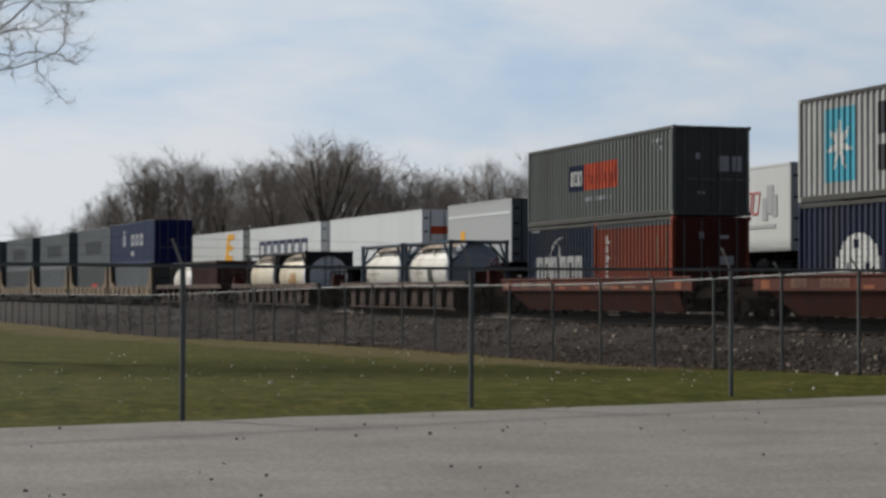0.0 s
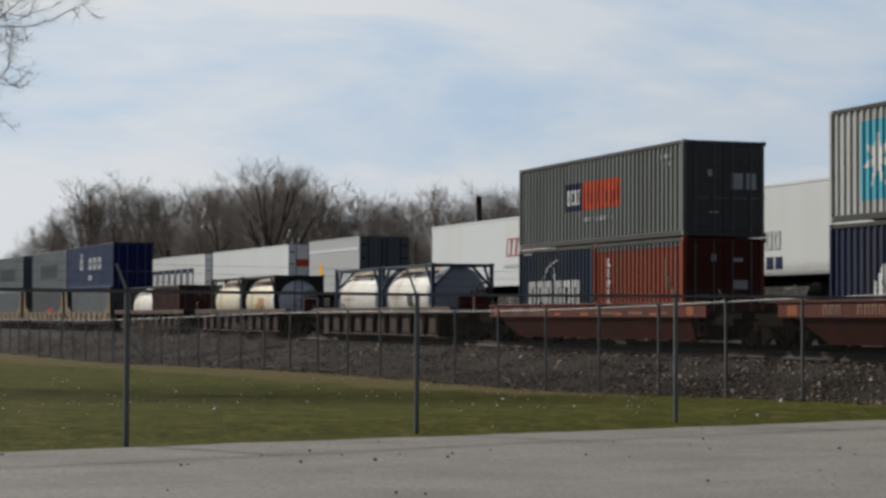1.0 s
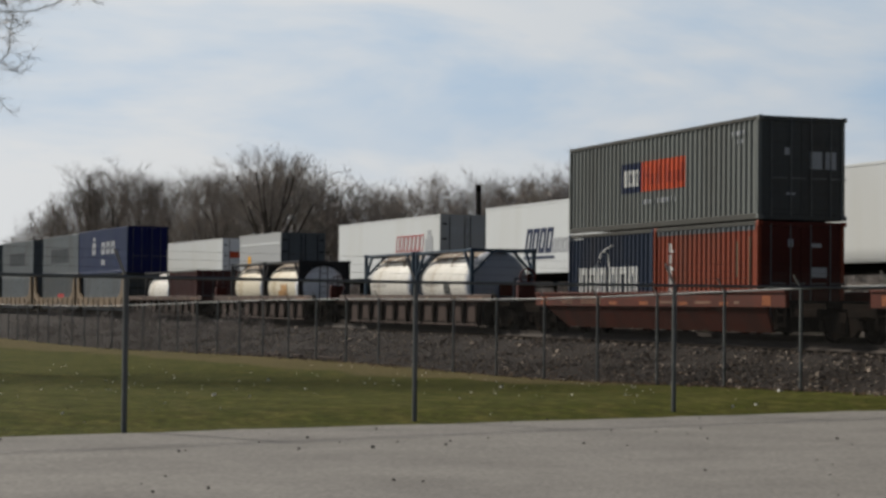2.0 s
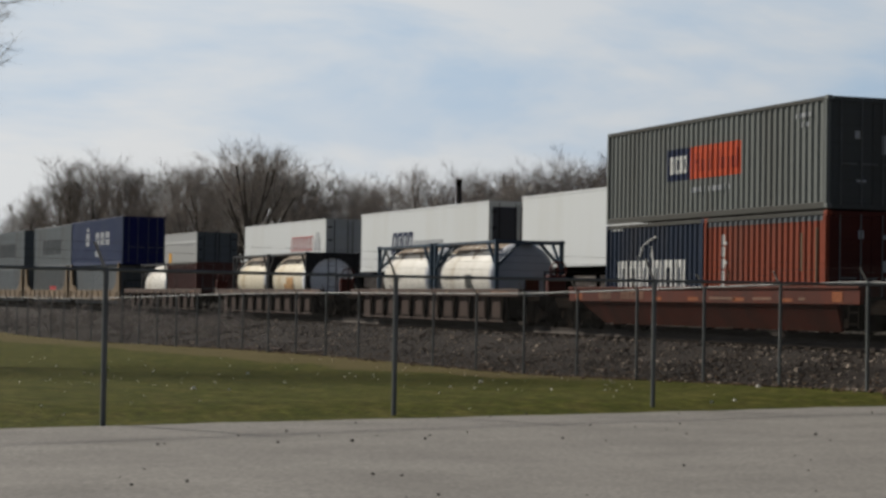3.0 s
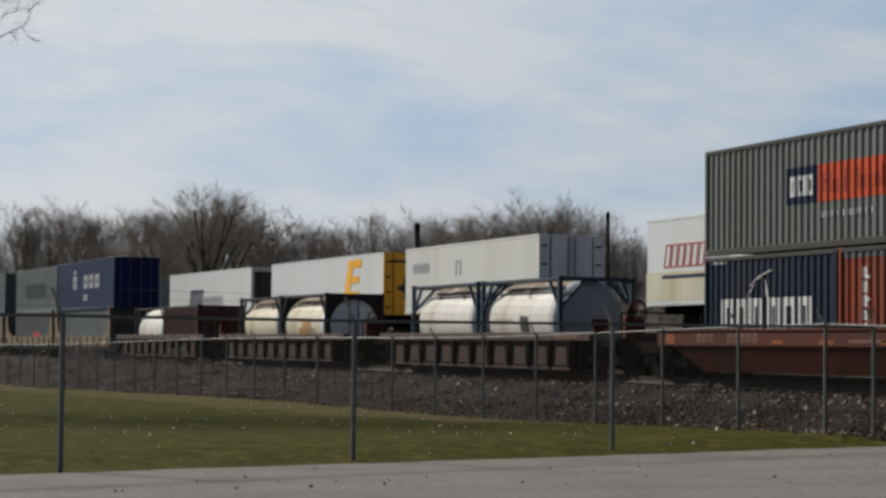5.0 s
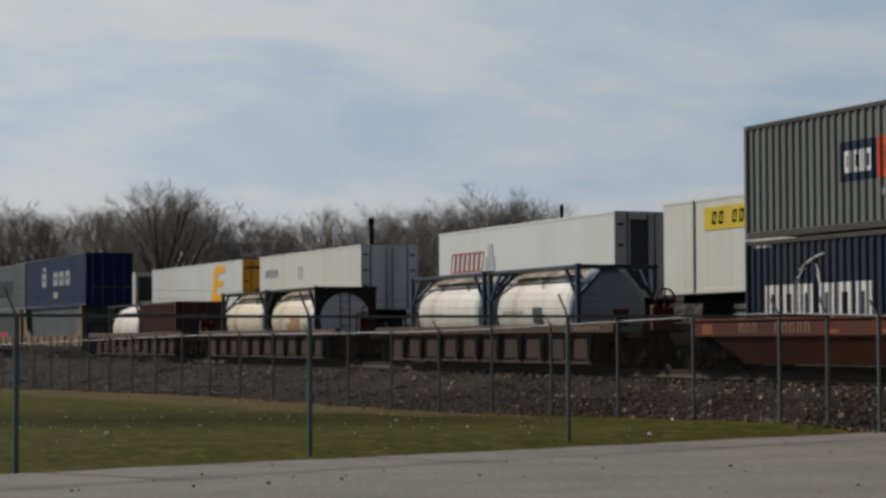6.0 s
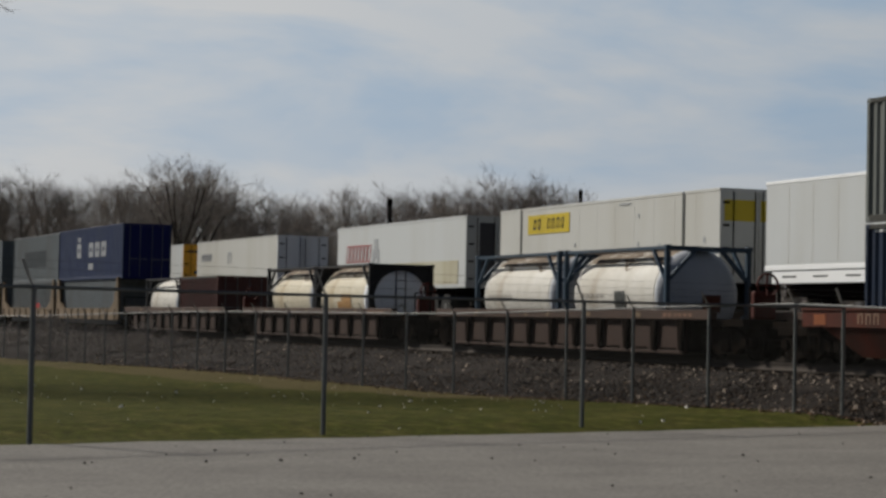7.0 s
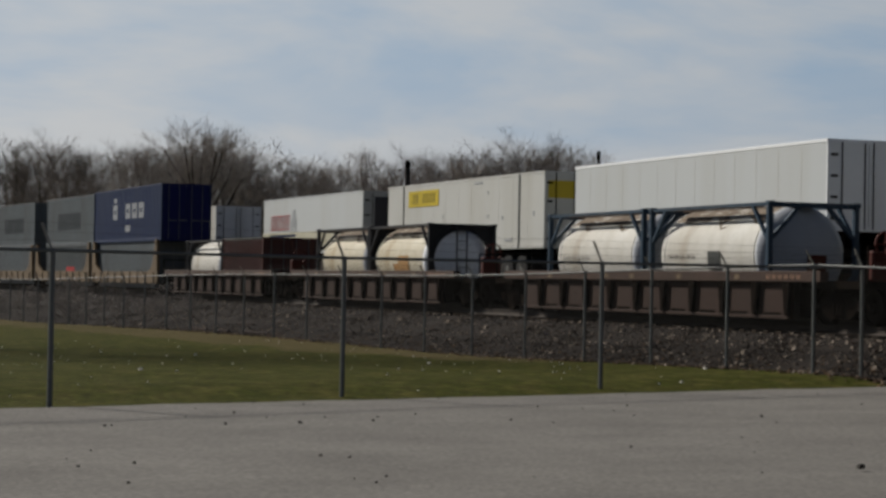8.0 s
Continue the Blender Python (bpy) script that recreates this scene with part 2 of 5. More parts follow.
TRAILER_CREAM = paint("trailer_cream", (0.44, 0.44, 0.415), 0.45, 0.45, (0.36, 0.345, 0.30), 0.05)
TRAILER_STAIN = paint("yellowed_trailer_panel", (0.42, 0.40, 0.31), 0.55, 0.6, (0.27, 0.235, 0.14), 0.08)
TRAILER_GREY = paint("trailer_grey", (0.288, 0.296, 0.296), 0.45, 0.2, (0.3, 0.3, 0.29), 0.04)
TRAILER_ALU = paint("trailer_aluminium", (0.66, 0.665, 0.67), 0.45, 0.4, (0.3, 0.3, 0.3), 0.06)
YELLOW = paint("amber_yellow", (0.63, 0.315, 0.028), 0.5, 0.15)
LEMON = paint("lemon_yellow", (0.4493, 0.3432, 0.0312), 0.5, 0.15)
VERMILION = paint("vermilion", (0.4208, 0.0617, 0.0224), 0.5, 0.15)
SIGNRED = paint("sign_red", (0.375, 0.045, 0.045), 0.5, 0.1)
SIGNWHITE = paint("sign_white", (0.53, 0.53, 0.505), 0.5, 0.2)
SIGNNAVY = paint("sign_navy", (0.009, 0.0158, 0.045), 0.5, 0.1)
SIGNBLACK = paint("sign_black", (0.03, 0.03, 0.035), 0.5, 0.1)
SIGNGREY = paint("sign_grey", (0.30, 0.31, 0.32), 0.5, 0.1)
SIGNAQUA = paint("sign_aqua", (0.0576, 0.288, 0.3744), 0.5, 0.1)
FADED_GREY = paint("faded_grey_mark", (0.36, 0.345, 0.32), 0.6, 0.6, (0.3, 0.27, 0.22), 0.2)
FADED_MARK = paint("faded_mark", (0.1663, 0.095, 0.0634), 0.6, 0.4)
REFLECT_ORANGE = paint("faded_orange_patch", (0.2178, 0.0673, 0.0238), 0.5, 0.3)
DARKPOLE = surface("dark_pole", (0.035, 0.03, 0.028), 0.9, 0.2, 1.0, 15.0, 0.1)


# ---- building helpers ----
def box(bm, x0, x1, y0, y1, z0, z1, bevel=0.0):
    v = [bm.verts.new(p) for p in ((x0, y0, z0), (x1, y0, z0), (x1, y1, z0), (x0, y1, z0), (x0, y0, z1), (x1, y0, z1), (x1, y1, z1), (x0, y1, z1))]
    fs = [bm.faces.new([v[i] for i in q]) for q in ((3, 2, 1, 0), (4, 5, 6, 7), (0, 1, 5, 4), (1, 2, 6, 5), (2, 3, 7, 6), (3, 0, 4, 7))]
    if bevel:
        bmesh.ops.bevel(bm, geom=list({e for f in fs for e in f.edges}), offset=bevel, segments=1, affect="EDGES")
    return bm


def boxes(*rows, bevel=0.0):
    bm = bmesh.new()
    for r in rows:
        box(bm, *r, bevel=bevel)
    return bm


def beam(bm, a, b, w, h=None, sides=4):
    """A straight bar from a to b, w thick."""
    a, b = Vector(a), Vector(b)
    q = (b - a).to_track_quat("Z", "Y").to_matrix()
    rings = []
    for p in (a, b):
        ring = []
        for k in range(sides):
            t = 2 * math.pi * (k + 0.5) / sides
            rad = (w if h is None or k >= 0 else h) / 2 * (1.414 if sides == 4 else 1)
            ring.append(bm.verts.new(p + q @ Vector((math.cos(t) * rad, math.sin(t) * rad, 0))))
        rings.append(ring)
    for k in range(sides):
        j = (k + 1) % sides
        bm.faces.new((rings[0][k], rings[0][j], rings[1][j], rings[1][k]))
    bm.faces.new(rings[0][::-1])
    bm.faces.new(rings[1])
    return bm


def lathe(bm, profile, segs, axis="X", centre=(0, 0, 0)):
    """Turns (along, radius) pairs round an axis."""
    rings = []
    for u, r in profile:
        ring = []
        for k in range(segs):
            t = 2 * math.pi * k / segs
            c, s = math.cos(t) * r, math.sin(t) * r
            p = (u, c, s) if axis == "X" else ((s, u, c) if axis == "Y" else (c, s, u))
            ring.append(bm.verts.new(Vector(p) + Vector(centre)))
        rings.append(ring)
    for a, b in zip(rings, rings[1:]):
        for k in range(segs):
            j = (k + 1) % segs
            bm.faces.new((a[k], a[j], b[j], b[k]))
    bm.faces.new(rings[0][::-1])
    bm.faces.new(rings[-1])
    return bm


def prism(bm, outline, y0, y1):
    """An x-z outline made solid between y0 and y1."""
    a = [bm.verts.new((x, y0, z)) for x, z in outline]
    b = [bm.verts.new((x, y1, z)) for x, z in outline]
    bm.faces.new(a)
    bm.faces.new(b[::-1])
    n = len(outline)
    for i in range(n):
        j = (i + 1) % n
        bm.faces.new((a[j], a[i], b[i], b[j]))
    return bm


def mesh_of(name, bm, material):
    bmesh.ops.recalc_face_normals(bm, faces=bm.faces)
    me = bpy.data.meshes.new(name)
    bm.to_mesh(me)
    bm.free()
    me.materials.append(material)
    return me


def part(name, bm, material, parent, label="", smooth=False):
    me = mesh_of(name, bm, material) if isinstance(bm, bmesh.types.BMesh) else bm
    if smooth:
        for p in me.polygons:
            p.use_smooth = True
    ob = new(name, me)
    ob.parent = parent
    if label:
        ob["label"] = label
    return ob


def thing(name, place, label, category, group=""):
    ob = new(name)
    ob.empty_display_size = 0.3
    ob.location = place
    return tagged(ob, label, category, group)


NEAR, FAR, SPIN = [], [], []      # things of the two trains and their turning wheelsets

# ---- terrain ----
RAIL_Z = 0.93
NEAR_Y = 24.60                    # centre of the nearer track


BEND, BEND_X = 0.000755, -58.0    # both tracks bend gently towards the lot west of here


def bend(x):
    return -BEND / 2 * max(0.0, BEND_X - x) ** 2


def along(s):
    """Distance along the straight track line -> x, sideways shift and heading on the bent track."""
    n = max(0.0, BEND_X - s)
    turn = BEND * n
    return (s + BEND * BEND * n ** 3 / 6, -BEND * n * n / 2 * (1 - turn * turn / 12), turn)


def near_y(x):
    return NEAR_Y + bend(max(x, -400))


def far_y(x):
    """Centre of the farther track."""
    return NEAR_Y + 5.12 + bend(max(x, -400))


def fence_y(x):
    """Line of the fence along the railway."""
    return 17.11 + 0.06445 * (x + 85.10)


def smooth_step(v):
    v = max(0.0, min(1.0, v))
    return v * v * (3 - 2 * v)


def lawn_z(x):
    return 0.1 - 0.3 * smooth_step((-30.0 - x) / 22.0) - 0.4 * smooth_step((-62.0 - x) / 45.0) if x < -30 else 0.1 * smooth_step((-27.0 - x) / 3.0)


BED = 0.70


def ground_z(x, y):
    base = lawn_z(max(x, -180))
    lot = smooth_step((edge_x(y) - x) / 2.0)          # level with the lot at its edge
    base *= lot if y < 23 else 1.0
    if y < 21.4:
        base -= 0.08 * smooth_step((x - edge_x(y) - 0.15) / 0.5)
    shoulder = near_y(x) - 2.35
    foot = min(fence_y(x) + 0.25, shoulder - 1.2)
    if y <= foot:
        return base
    if y < shoulder:
        return base + (BED - base) * ((y - foot) / (shoulder - foot)) ** 0.9
    edge = far_y(x) + 2.4
    if y < edge:
        return BED
    return BED + (-0.6 - BED) * smooth_step((y - edge) / 4.0)


def edge_x(y):
    """Edge of the paved lot against the grass."""
    return -24.62 - 0.283 * y


def axis_steps(stops):
    out = []
    for a, b, n in stops:
        out += [a + (b - a) * i / n for i in range(n)]
    return out + [stops[-1][1]]


def make_ground():
    xs = axis_steps([(-3000, -400, 14), (-400, -130, 30), (-130, -22, 150), (-22, 30, 26), (30, 400, 12), (400, 3000, 10)])
    ys = axis_steps([(-3000, -200, 10), (-200, -10, 14), (-10, 10, 30), (10, 24, 70), (24, 42, 40), (42, 300, 26), (300, 3000, 14)])
    verts, faces, mats = [], [], []
    for y in ys:
        for x in xs:
            z = ground_z(x, y)
            if -130 < x < edge_x(y) - 0.5 and 0 < y < 40:
                z += 0.035 * noise.noise(Vector((x * 0.5, y * 0.5, 0)))
            verts.append((x, y, z))
    nx = len(xs)
    for j in range(len(ys) - 1):
        for i in range(nx - 1):
            faces.append((j * nx + i, j * nx + i + 1, (j + 1) * nx + i + 1, (j + 1) * nx + i))
            cx, cy = (xs[i] + xs[i + 1]) / 2, (ys[j] + ys[j + 1]) / 2
            wob = 0.25 * noise.noise(Vector((cx * 0.8, 3.0, 0)))
            dry = fence_y(cx) - (2.6 + 2.2 * smooth_step((-48 - cx) / 25)) + 1.6 * noise.noise(Vector((cx * 0.22, cy * 0.5, 4.0))) + 0.5 * noise.noise(Vector((cx * 1.3, cy * 1.5, 1.0)))
            if cy > far_y(cx) + 5 or cx < -300:
                mats.append(2)
            elif cy > min(fence_y(cx) + 0.1, near_y(cx) - 3.0) + wob:
                mats.append(1)
            elif cx < -42 and cy > dry:
                mats.append(3)
            else:
                mats.append(0)
    me = bpy.data.meshes.new("ground")
    me.from_pydata(verts, [], faces)
    for m in (GRASS, BALLAST, FIELD, DRY_GRASS):
        me.materials.append(m)
    me.polygons.foreach_set("material_index", mats)
    for p in me.polygons:
        p.use_smooth = True
    ob = new("ground", me)
    tagged(ob, "patchy spring lawn rising to a gravel railway bed", "ground", kind="structure")


def make_pavement():
    bm = bmesh.new()
    ys = axis_steps([(-300, -5, 20), (-5, 21.6, 120)])
    rows = []
    for y in ys:
        e = edge_x(y) + 0.12 * noise.noise(Vector((y * 0.9, 7.0, 0))) + 0.05 * noise.noise(Vector((y * 4, 2.0, 0)))
        xs = [e, e + 0.15] + [e + (60 - e) * (i / 24) ** 1.6 for i in range(1, 25)]
        rows.append([bm.verts.new((x, y, (0.0 if k == 0 else 0.018 + 0.008 * noise.noise(Vector((x * 0.2, y * 0.2, 5)))))) for k, x in enumerate(xs)])
    for a, b in zip(rows, rows[1:]):
        for k in range(len(a) - 1):
            bm.faces.new((a[k], a[k + 1], b[k + 1], b[k]))
    me = mesh_of("pavement", bm, ASPHALT)
    for p in me.polygons:
        p.use_smooth = True
    tagged(new("pavement", me), "worn pale grey asphalt parking lot", "pavement", kind="structure")


make_ground()
make_pavement()


def make_track(name, label, y_at):
    root = tagged(new(name), label, "railway track", kind="structure")
    xs = axis_steps([(-400, -60, 34), (-60, 300, 6)])
    prof = [(-0.07, -0.18), (0.07, -0.18), (0.07, -0.16), (0.012, -0.13), (0.012, -0.045), (0.037, -0.035), (0.037, 0), (-0.037, 0), (-0.037, -0.035), (-0.012, -0.045), (-0.012, -0.13), (-0.07, -0.16)]
    for side in (-1, 1):
        bm = bmesh.new()
        rings = [[bm.verts.new((x, y_at(x) + side * 0.755 + p, RAIL_Z + q)) for p, q in prof] for x in xs]
        for r, s in zip(rings, rings[1:]):
            for k in range(len(prof)):
                j = (k + 1) % len(prof)
                bm.faces.new((r[k], r[j], s[j], s[k]))
        part("rail", bm, STEEL, root)
    tie = mesh_of("tie", boxes((-0.115, 0.115, -1.3, 1.3, -0.2, 0.0), bevel=0.015), TIE)
    for i in range(150):
        x = -100 + i * 0.56
        ob = part("tie", tie, TIE, root)
        ob.location, ob.rotation_euler = (x, y_at(x), RAIL_Z - 0.18), (0, 0, BEND * max(0.0, BEND_X - x) + random.uniform(-0.01, 0.01))


# ---- railway rolling stock ----
PITCH = 0.278


def wave(a, b, depth):
    """Corrugation between a and b: (place along the side, depth)."""
    pts, knots = [], ((0.0, 0.0), (0.072, 0.0), (0.139, 1.0), (0.209, 1.0), (PITCH, 0.0))

    def deep(u):
        u = u % PITCH
        for (p, d), (q, e) in zip(knots, knots[1:]):
            if u <= q:
                return (d + (e - d) * (u - p) / (q - p)) * depth
        return 0.0
    ks = [a, b]
    for n in range(int(a / PITCH) - 1, int(b / PITCH) + 2):
        ks += [n * PITCH + p for p, _ in knots[:-1]]
    for u in sorted({round(k, 4) for k in ks if a <= k <= b}):
        pts.append((u, deep(u)))
    return pts


def corrugated(a, b, z0, z1, y, sign=1, depth=0.044, lift=0.0, skew=0.0):
    """A corrugated sheet facing -y (sign 1) or +y (-1)."""
    bm = bmesh.new()
    prev = None
    for u, d in wave(a, b, depth):
        cur = (bm.verts.new((u, y + sign * (d - lift), z0)), bm.verts.new((u + skew, y + sign * (d - lift), z1)))
        if prev:
            bm.faces.new((prev[0], cur[0], cur[1], prev[1]))
        prev = cur
    return bm


def merge(*bms):
    out = bmesh.new()
    for b in bms:
        me = bpy.data.meshes.new("tmp")
        b.to_mesh(me)
        b.free()
        out.from_mesh(me)
        bpy.data.meshes.remove(me)
    return out


def shipping_container(x, y, z, length, height, mat, label, doors=True, width=2.438, ribbed=True, marks=(), door_marks=(), door_mat=None):
    """x: left end relative to the train; near side at y; marks: (name, material, bars, label), bars = (x0, x1, z0, z1[, skew])."""
    root = thing("shipping_container", (x, y, z), label, "shipping container", "containers on the double-stack train")
    L, H, W, p = length, height, width, 0.10
    rail = RAIL_GRIME if ribbed else mat
    d = 0.042 if ribbed else 0.018
    inset = 0.012
    part("side_panel", corrugated(p, L - p, 0.14, H - 0.10, inset, 1, d), mat, root)
    part("side_panel", corrugated(p, L - p, 0.14, H - 0.10, W - inset, -1, d), mat, root)
    part("roof", boxes((0.05, L - 0.05, 0.05, W - 0.05, H - 0.06, H - 0.02)), mat, root)
    part("floor", boxes((0.05, L - 0.05, 0.06, W - 0.06, 0.08, 0.16)), IRON, root)
    for yy in (0.0, W - 0.09):
        part("bottom_rail", boxes((p, L - p, yy, yy + 0.09, 0.0, 0.15), bevel=0.01), rail, root)
        part("top_rail", boxes((p, L - p, yy, yy + 0.07, H - 0.11, H - 0.01), bevel=0.01), rail, root)
        for xx in (0.0, L - 0.11):
            part("corner_post", boxes((xx, xx + 0.11, yy - 0.004, yy + 0.10, 0.118, H - 0.118), bevel=0.012), mat, root)
            for zz in (0.0, H - 0.118):
                part("corner_casting", boxes((xx - 0.003, xx + 0.165, yy - 0.006, yy + 0.13, zz, zz + 0.118), bevel=0.015), mat, root)
    bm = bmesh.new()
    prev = None
    for u, dd in wave(0.1, W - 0.1, 0.04):
        cur = (bm.verts.new((0.03 + dd, u, 0.1)), bm.verts.new((0.03 + dd, u, H - 0.1)))
        if prev:
            bm.faces.new((prev[0], prev[1], cur[1], cur[0]))
        prev = cur
    part("front_end", bm, mat, root)
    # door_mat can be a copy of the side paint darkened for shade
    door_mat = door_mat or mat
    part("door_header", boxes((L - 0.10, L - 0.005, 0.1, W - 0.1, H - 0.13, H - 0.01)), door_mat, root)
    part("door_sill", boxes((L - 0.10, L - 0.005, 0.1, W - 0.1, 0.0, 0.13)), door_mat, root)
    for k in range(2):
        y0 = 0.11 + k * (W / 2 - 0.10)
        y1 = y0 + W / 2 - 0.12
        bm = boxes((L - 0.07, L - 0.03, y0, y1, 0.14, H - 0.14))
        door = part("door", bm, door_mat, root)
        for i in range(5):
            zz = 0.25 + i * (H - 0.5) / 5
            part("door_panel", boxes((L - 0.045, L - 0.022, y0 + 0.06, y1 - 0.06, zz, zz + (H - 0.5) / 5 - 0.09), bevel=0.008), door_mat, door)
        for i in range(2):
            yy = y0 + 0.26 + i * 0.55
            rod = beam(bmesh.new(), (L + 0.005, yy, 0.08), (L + 0.005, yy, H - 0.08), 0.036, sides=6)
            part("lock_rod", rod, GALV, door)
            part("door_handle", boxes((L + 0.012, L + 0.03, yy, yy + 0.42, 1.02, 1.06)), GALV, door)
    for m, y0, y1, z0, z1 in door_marks:
        part("door_placard", boxes((L - 0.021, L - 0.012, y0, y1, z0, z1)), m, root, "pale placard on the door")
    for layer, (name, m, bars, lab) in enumerate(marks):
        for k, b in enumerate(bars):
            part(name, corrugated(b[0], b[1], b[2], b[3], inset, 1, d, 0.004 + 0.003 * layer + 0.0001 * k, b[4] if len(b) > 4 else 0.0), m, root, lab)
    NEAR.append((root, x, length, -width / 2))
    return root


WHEEL_R = 0.42
WHEEL_MESH = []


def wheelset_mesh():
    if not WHEEL_MESH:
        bm = bmesh.new()
        for s in (-1, 1):
            lathe(bm, [(s * 0.70, 0.1), (s * 0.70, WHEEL_R + 0.025), (s * 0.725, WHEEL_R + 0.02), (s * 0.73, WHEEL_R), (s * 0.83, WHEEL_R - 0.005), (s * 0.83, WHEEL_R - 0.07), (s * 0.79, WHEEL_R - 0.09), (s * 0.78, 0.16), (s * 0.84, 0.13), (s * 0.84, 0.05)], 20, "Y")
            for k in range(3):
                t = k * 2.1
                beam(bm, (0.24 * math.cos(t), s * 0.80, 0.24 * math.sin(t)), (0.24 * math.cos(t), s * 0.815, 0.24 * math.sin(t)), 0.07, sides=6)
        lathe(bm, [(-0.7, 0.08), (0.7, 0.08)], 10, "Y")
        WHEEL_MESH.append(mesh_of("wheelset", bm, WHEEL))
    return WHEEL_MESH[0]


def truck(root, x, train):
    """A two-axle truck centred at x in its car's space (car space: z 0 at rail, y 0 on the centre line)."""
    bm = bmesh.new()
    for s in (-1, 1):
        y0, y1 = s * 1.0 - 0.06, s * 1.0 + 0.06
        prism(bm, [(-1.15, 0.50), (-1.15, 0.34), (-0.70, 0.34), (-0.42, 0.14), (0.42, 0.14), (0.70, 0.34), (1.15, 0.34), (1.15, 0.50), (0.75, 0.52), (0.42, 0.70), (-0.42, 0.70), (-0.75, 0.52)], y0, y1)
        for k in (-0.16, 0, 0.16):
            beam(bm, (k, s * 1.09, 0.22), (k, s * 1.09, 0.5), 0.11, sides=8)
        for k in (-0.9, 0.9):
            lathe(bm, [(s * 1.0, 0.13), (s * 1.13, 0.12)], 10, "Y", (k, 0, WHEEL_R))
    box(bm, -0.2, 0.2, -1.1, 1.1, 0.45, 0.72)
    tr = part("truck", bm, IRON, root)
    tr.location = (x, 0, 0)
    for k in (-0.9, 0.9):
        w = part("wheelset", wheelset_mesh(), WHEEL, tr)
        w.location = (k, 0, WHEEL_R)
        SPIN.append((w, k, train))
    return tr


def well_car_red(centre, label, trucks=(9.975,)):
    """A low articulated well unit with smooth tub sides; the well is open between its sides."""
    root = thing("well_car", (centre, NEAR_Y, RAIL_Z), label, "railway car", "cars of the double-stack train")
    h = 8.05
    for s in (-1, 1):
        sill = part("side_sill", prism(bmesh.new(), [(-h, 1.20), (-h, 0.83), (h, 0.83), (h, 1.20)], s * 1.50, s * 1.40), CAR_RED, root)
        part("sill_cap", boxes((-h, h, min(s * 1.36, s * 1.54), max(s * 1.36, s * 1.54), 1.17, 1.23), bevel=0.01), CAR_RED, root)
        bm = bmesh.new()          # the tub leans inwards below the sill and has raked ends
        out = [(-7.30, 0.83), (-6.25, 0.20), (6.70, 0.20), (7.02, 0.83)]
        p = [bm.verts.new((x, s * (1.47 if z > 0.5 else 1.12), z)) for x, z in out]
        q = [bm.verts.new((x, s * (1.40 if z > 0.5 else 1.05), z)) for x, z in out]
        bm.faces.new(p), bm.faces.new(q[::-1])
        for i in range(4):
            j = (i + 1) % 4
            bm.faces.new((p[i], q[i], q[j], p[j]))
        part("tub_side", bm, CAR_RED, root)
        if s < 0:
            for u, w, z in ((-7.58, 0.46, 0.23), (-2.33, 0.5, 0.09), (-0.28, 0.58, 0.09), (2.15, 0.6, 0.09), (4.6, 0.5, 0.08), (6.9, 0.43, 0.24)):
                part("reflector", boxes((u, u + w, -1.508, -1.500, 0.87, 0.87 + z)), REFLECT_ORANGE, sill)
            for u in (-5.91, -5.62, -5.33, -4.38, -4.08, -3.78, -3.48, -3.18):
                part("reporting_mark", boxes((u, u + 0.07, -1.509, -1.499, 0.89, 1.12), (u + 0.15, u + 0.21, -1.509, -1.499, 0.89, 1.12), (u + 0.07, u + 0.15, -1.509, -1.499, 1.07, 1.12)), FADED_MARK, sill)
            for u, w in ((0.9, 1.4), (3.2, 0.9), (5.4, 0.3)):
                part("stencil", boxes((u, u + w, -1.508, -1.500, 0.91, 0.97)), FADED_MARK, sill)
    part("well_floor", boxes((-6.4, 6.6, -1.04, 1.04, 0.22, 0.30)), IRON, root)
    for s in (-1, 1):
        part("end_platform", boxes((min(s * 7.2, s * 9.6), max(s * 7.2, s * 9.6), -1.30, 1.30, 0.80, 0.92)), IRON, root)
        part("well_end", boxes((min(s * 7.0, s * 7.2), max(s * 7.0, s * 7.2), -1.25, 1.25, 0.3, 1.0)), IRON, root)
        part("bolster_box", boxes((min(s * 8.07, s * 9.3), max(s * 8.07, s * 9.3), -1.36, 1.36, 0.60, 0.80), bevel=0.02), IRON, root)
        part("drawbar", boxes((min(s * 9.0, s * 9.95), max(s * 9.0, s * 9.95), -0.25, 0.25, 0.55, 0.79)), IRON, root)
        bm = beam(bmesh.new(), (s * 7.9, -1.42, 0.9), (s * 7.9, -1.42, 0.35), 0.04)
        beam(bm, (s * 7.5, -1.42, 0.9), (s * 7.5, -1.42, 0.35), 0.04)
        beam(bm, (s * 7.5, -1.42, 0.4), (s * 7.9, -1.42, 0.4), 0.03)
        beam(bm, (s * 7.5, -1.42, 0.65), (s * 7.9, -1.42, 0.65), 0.03)
        part("step_ladder", bm, IRON, root)
    for u in trucks:
        truck(root, u, "near")
    NEAR.append((root, centre, 0.0, 0.0))
    return root


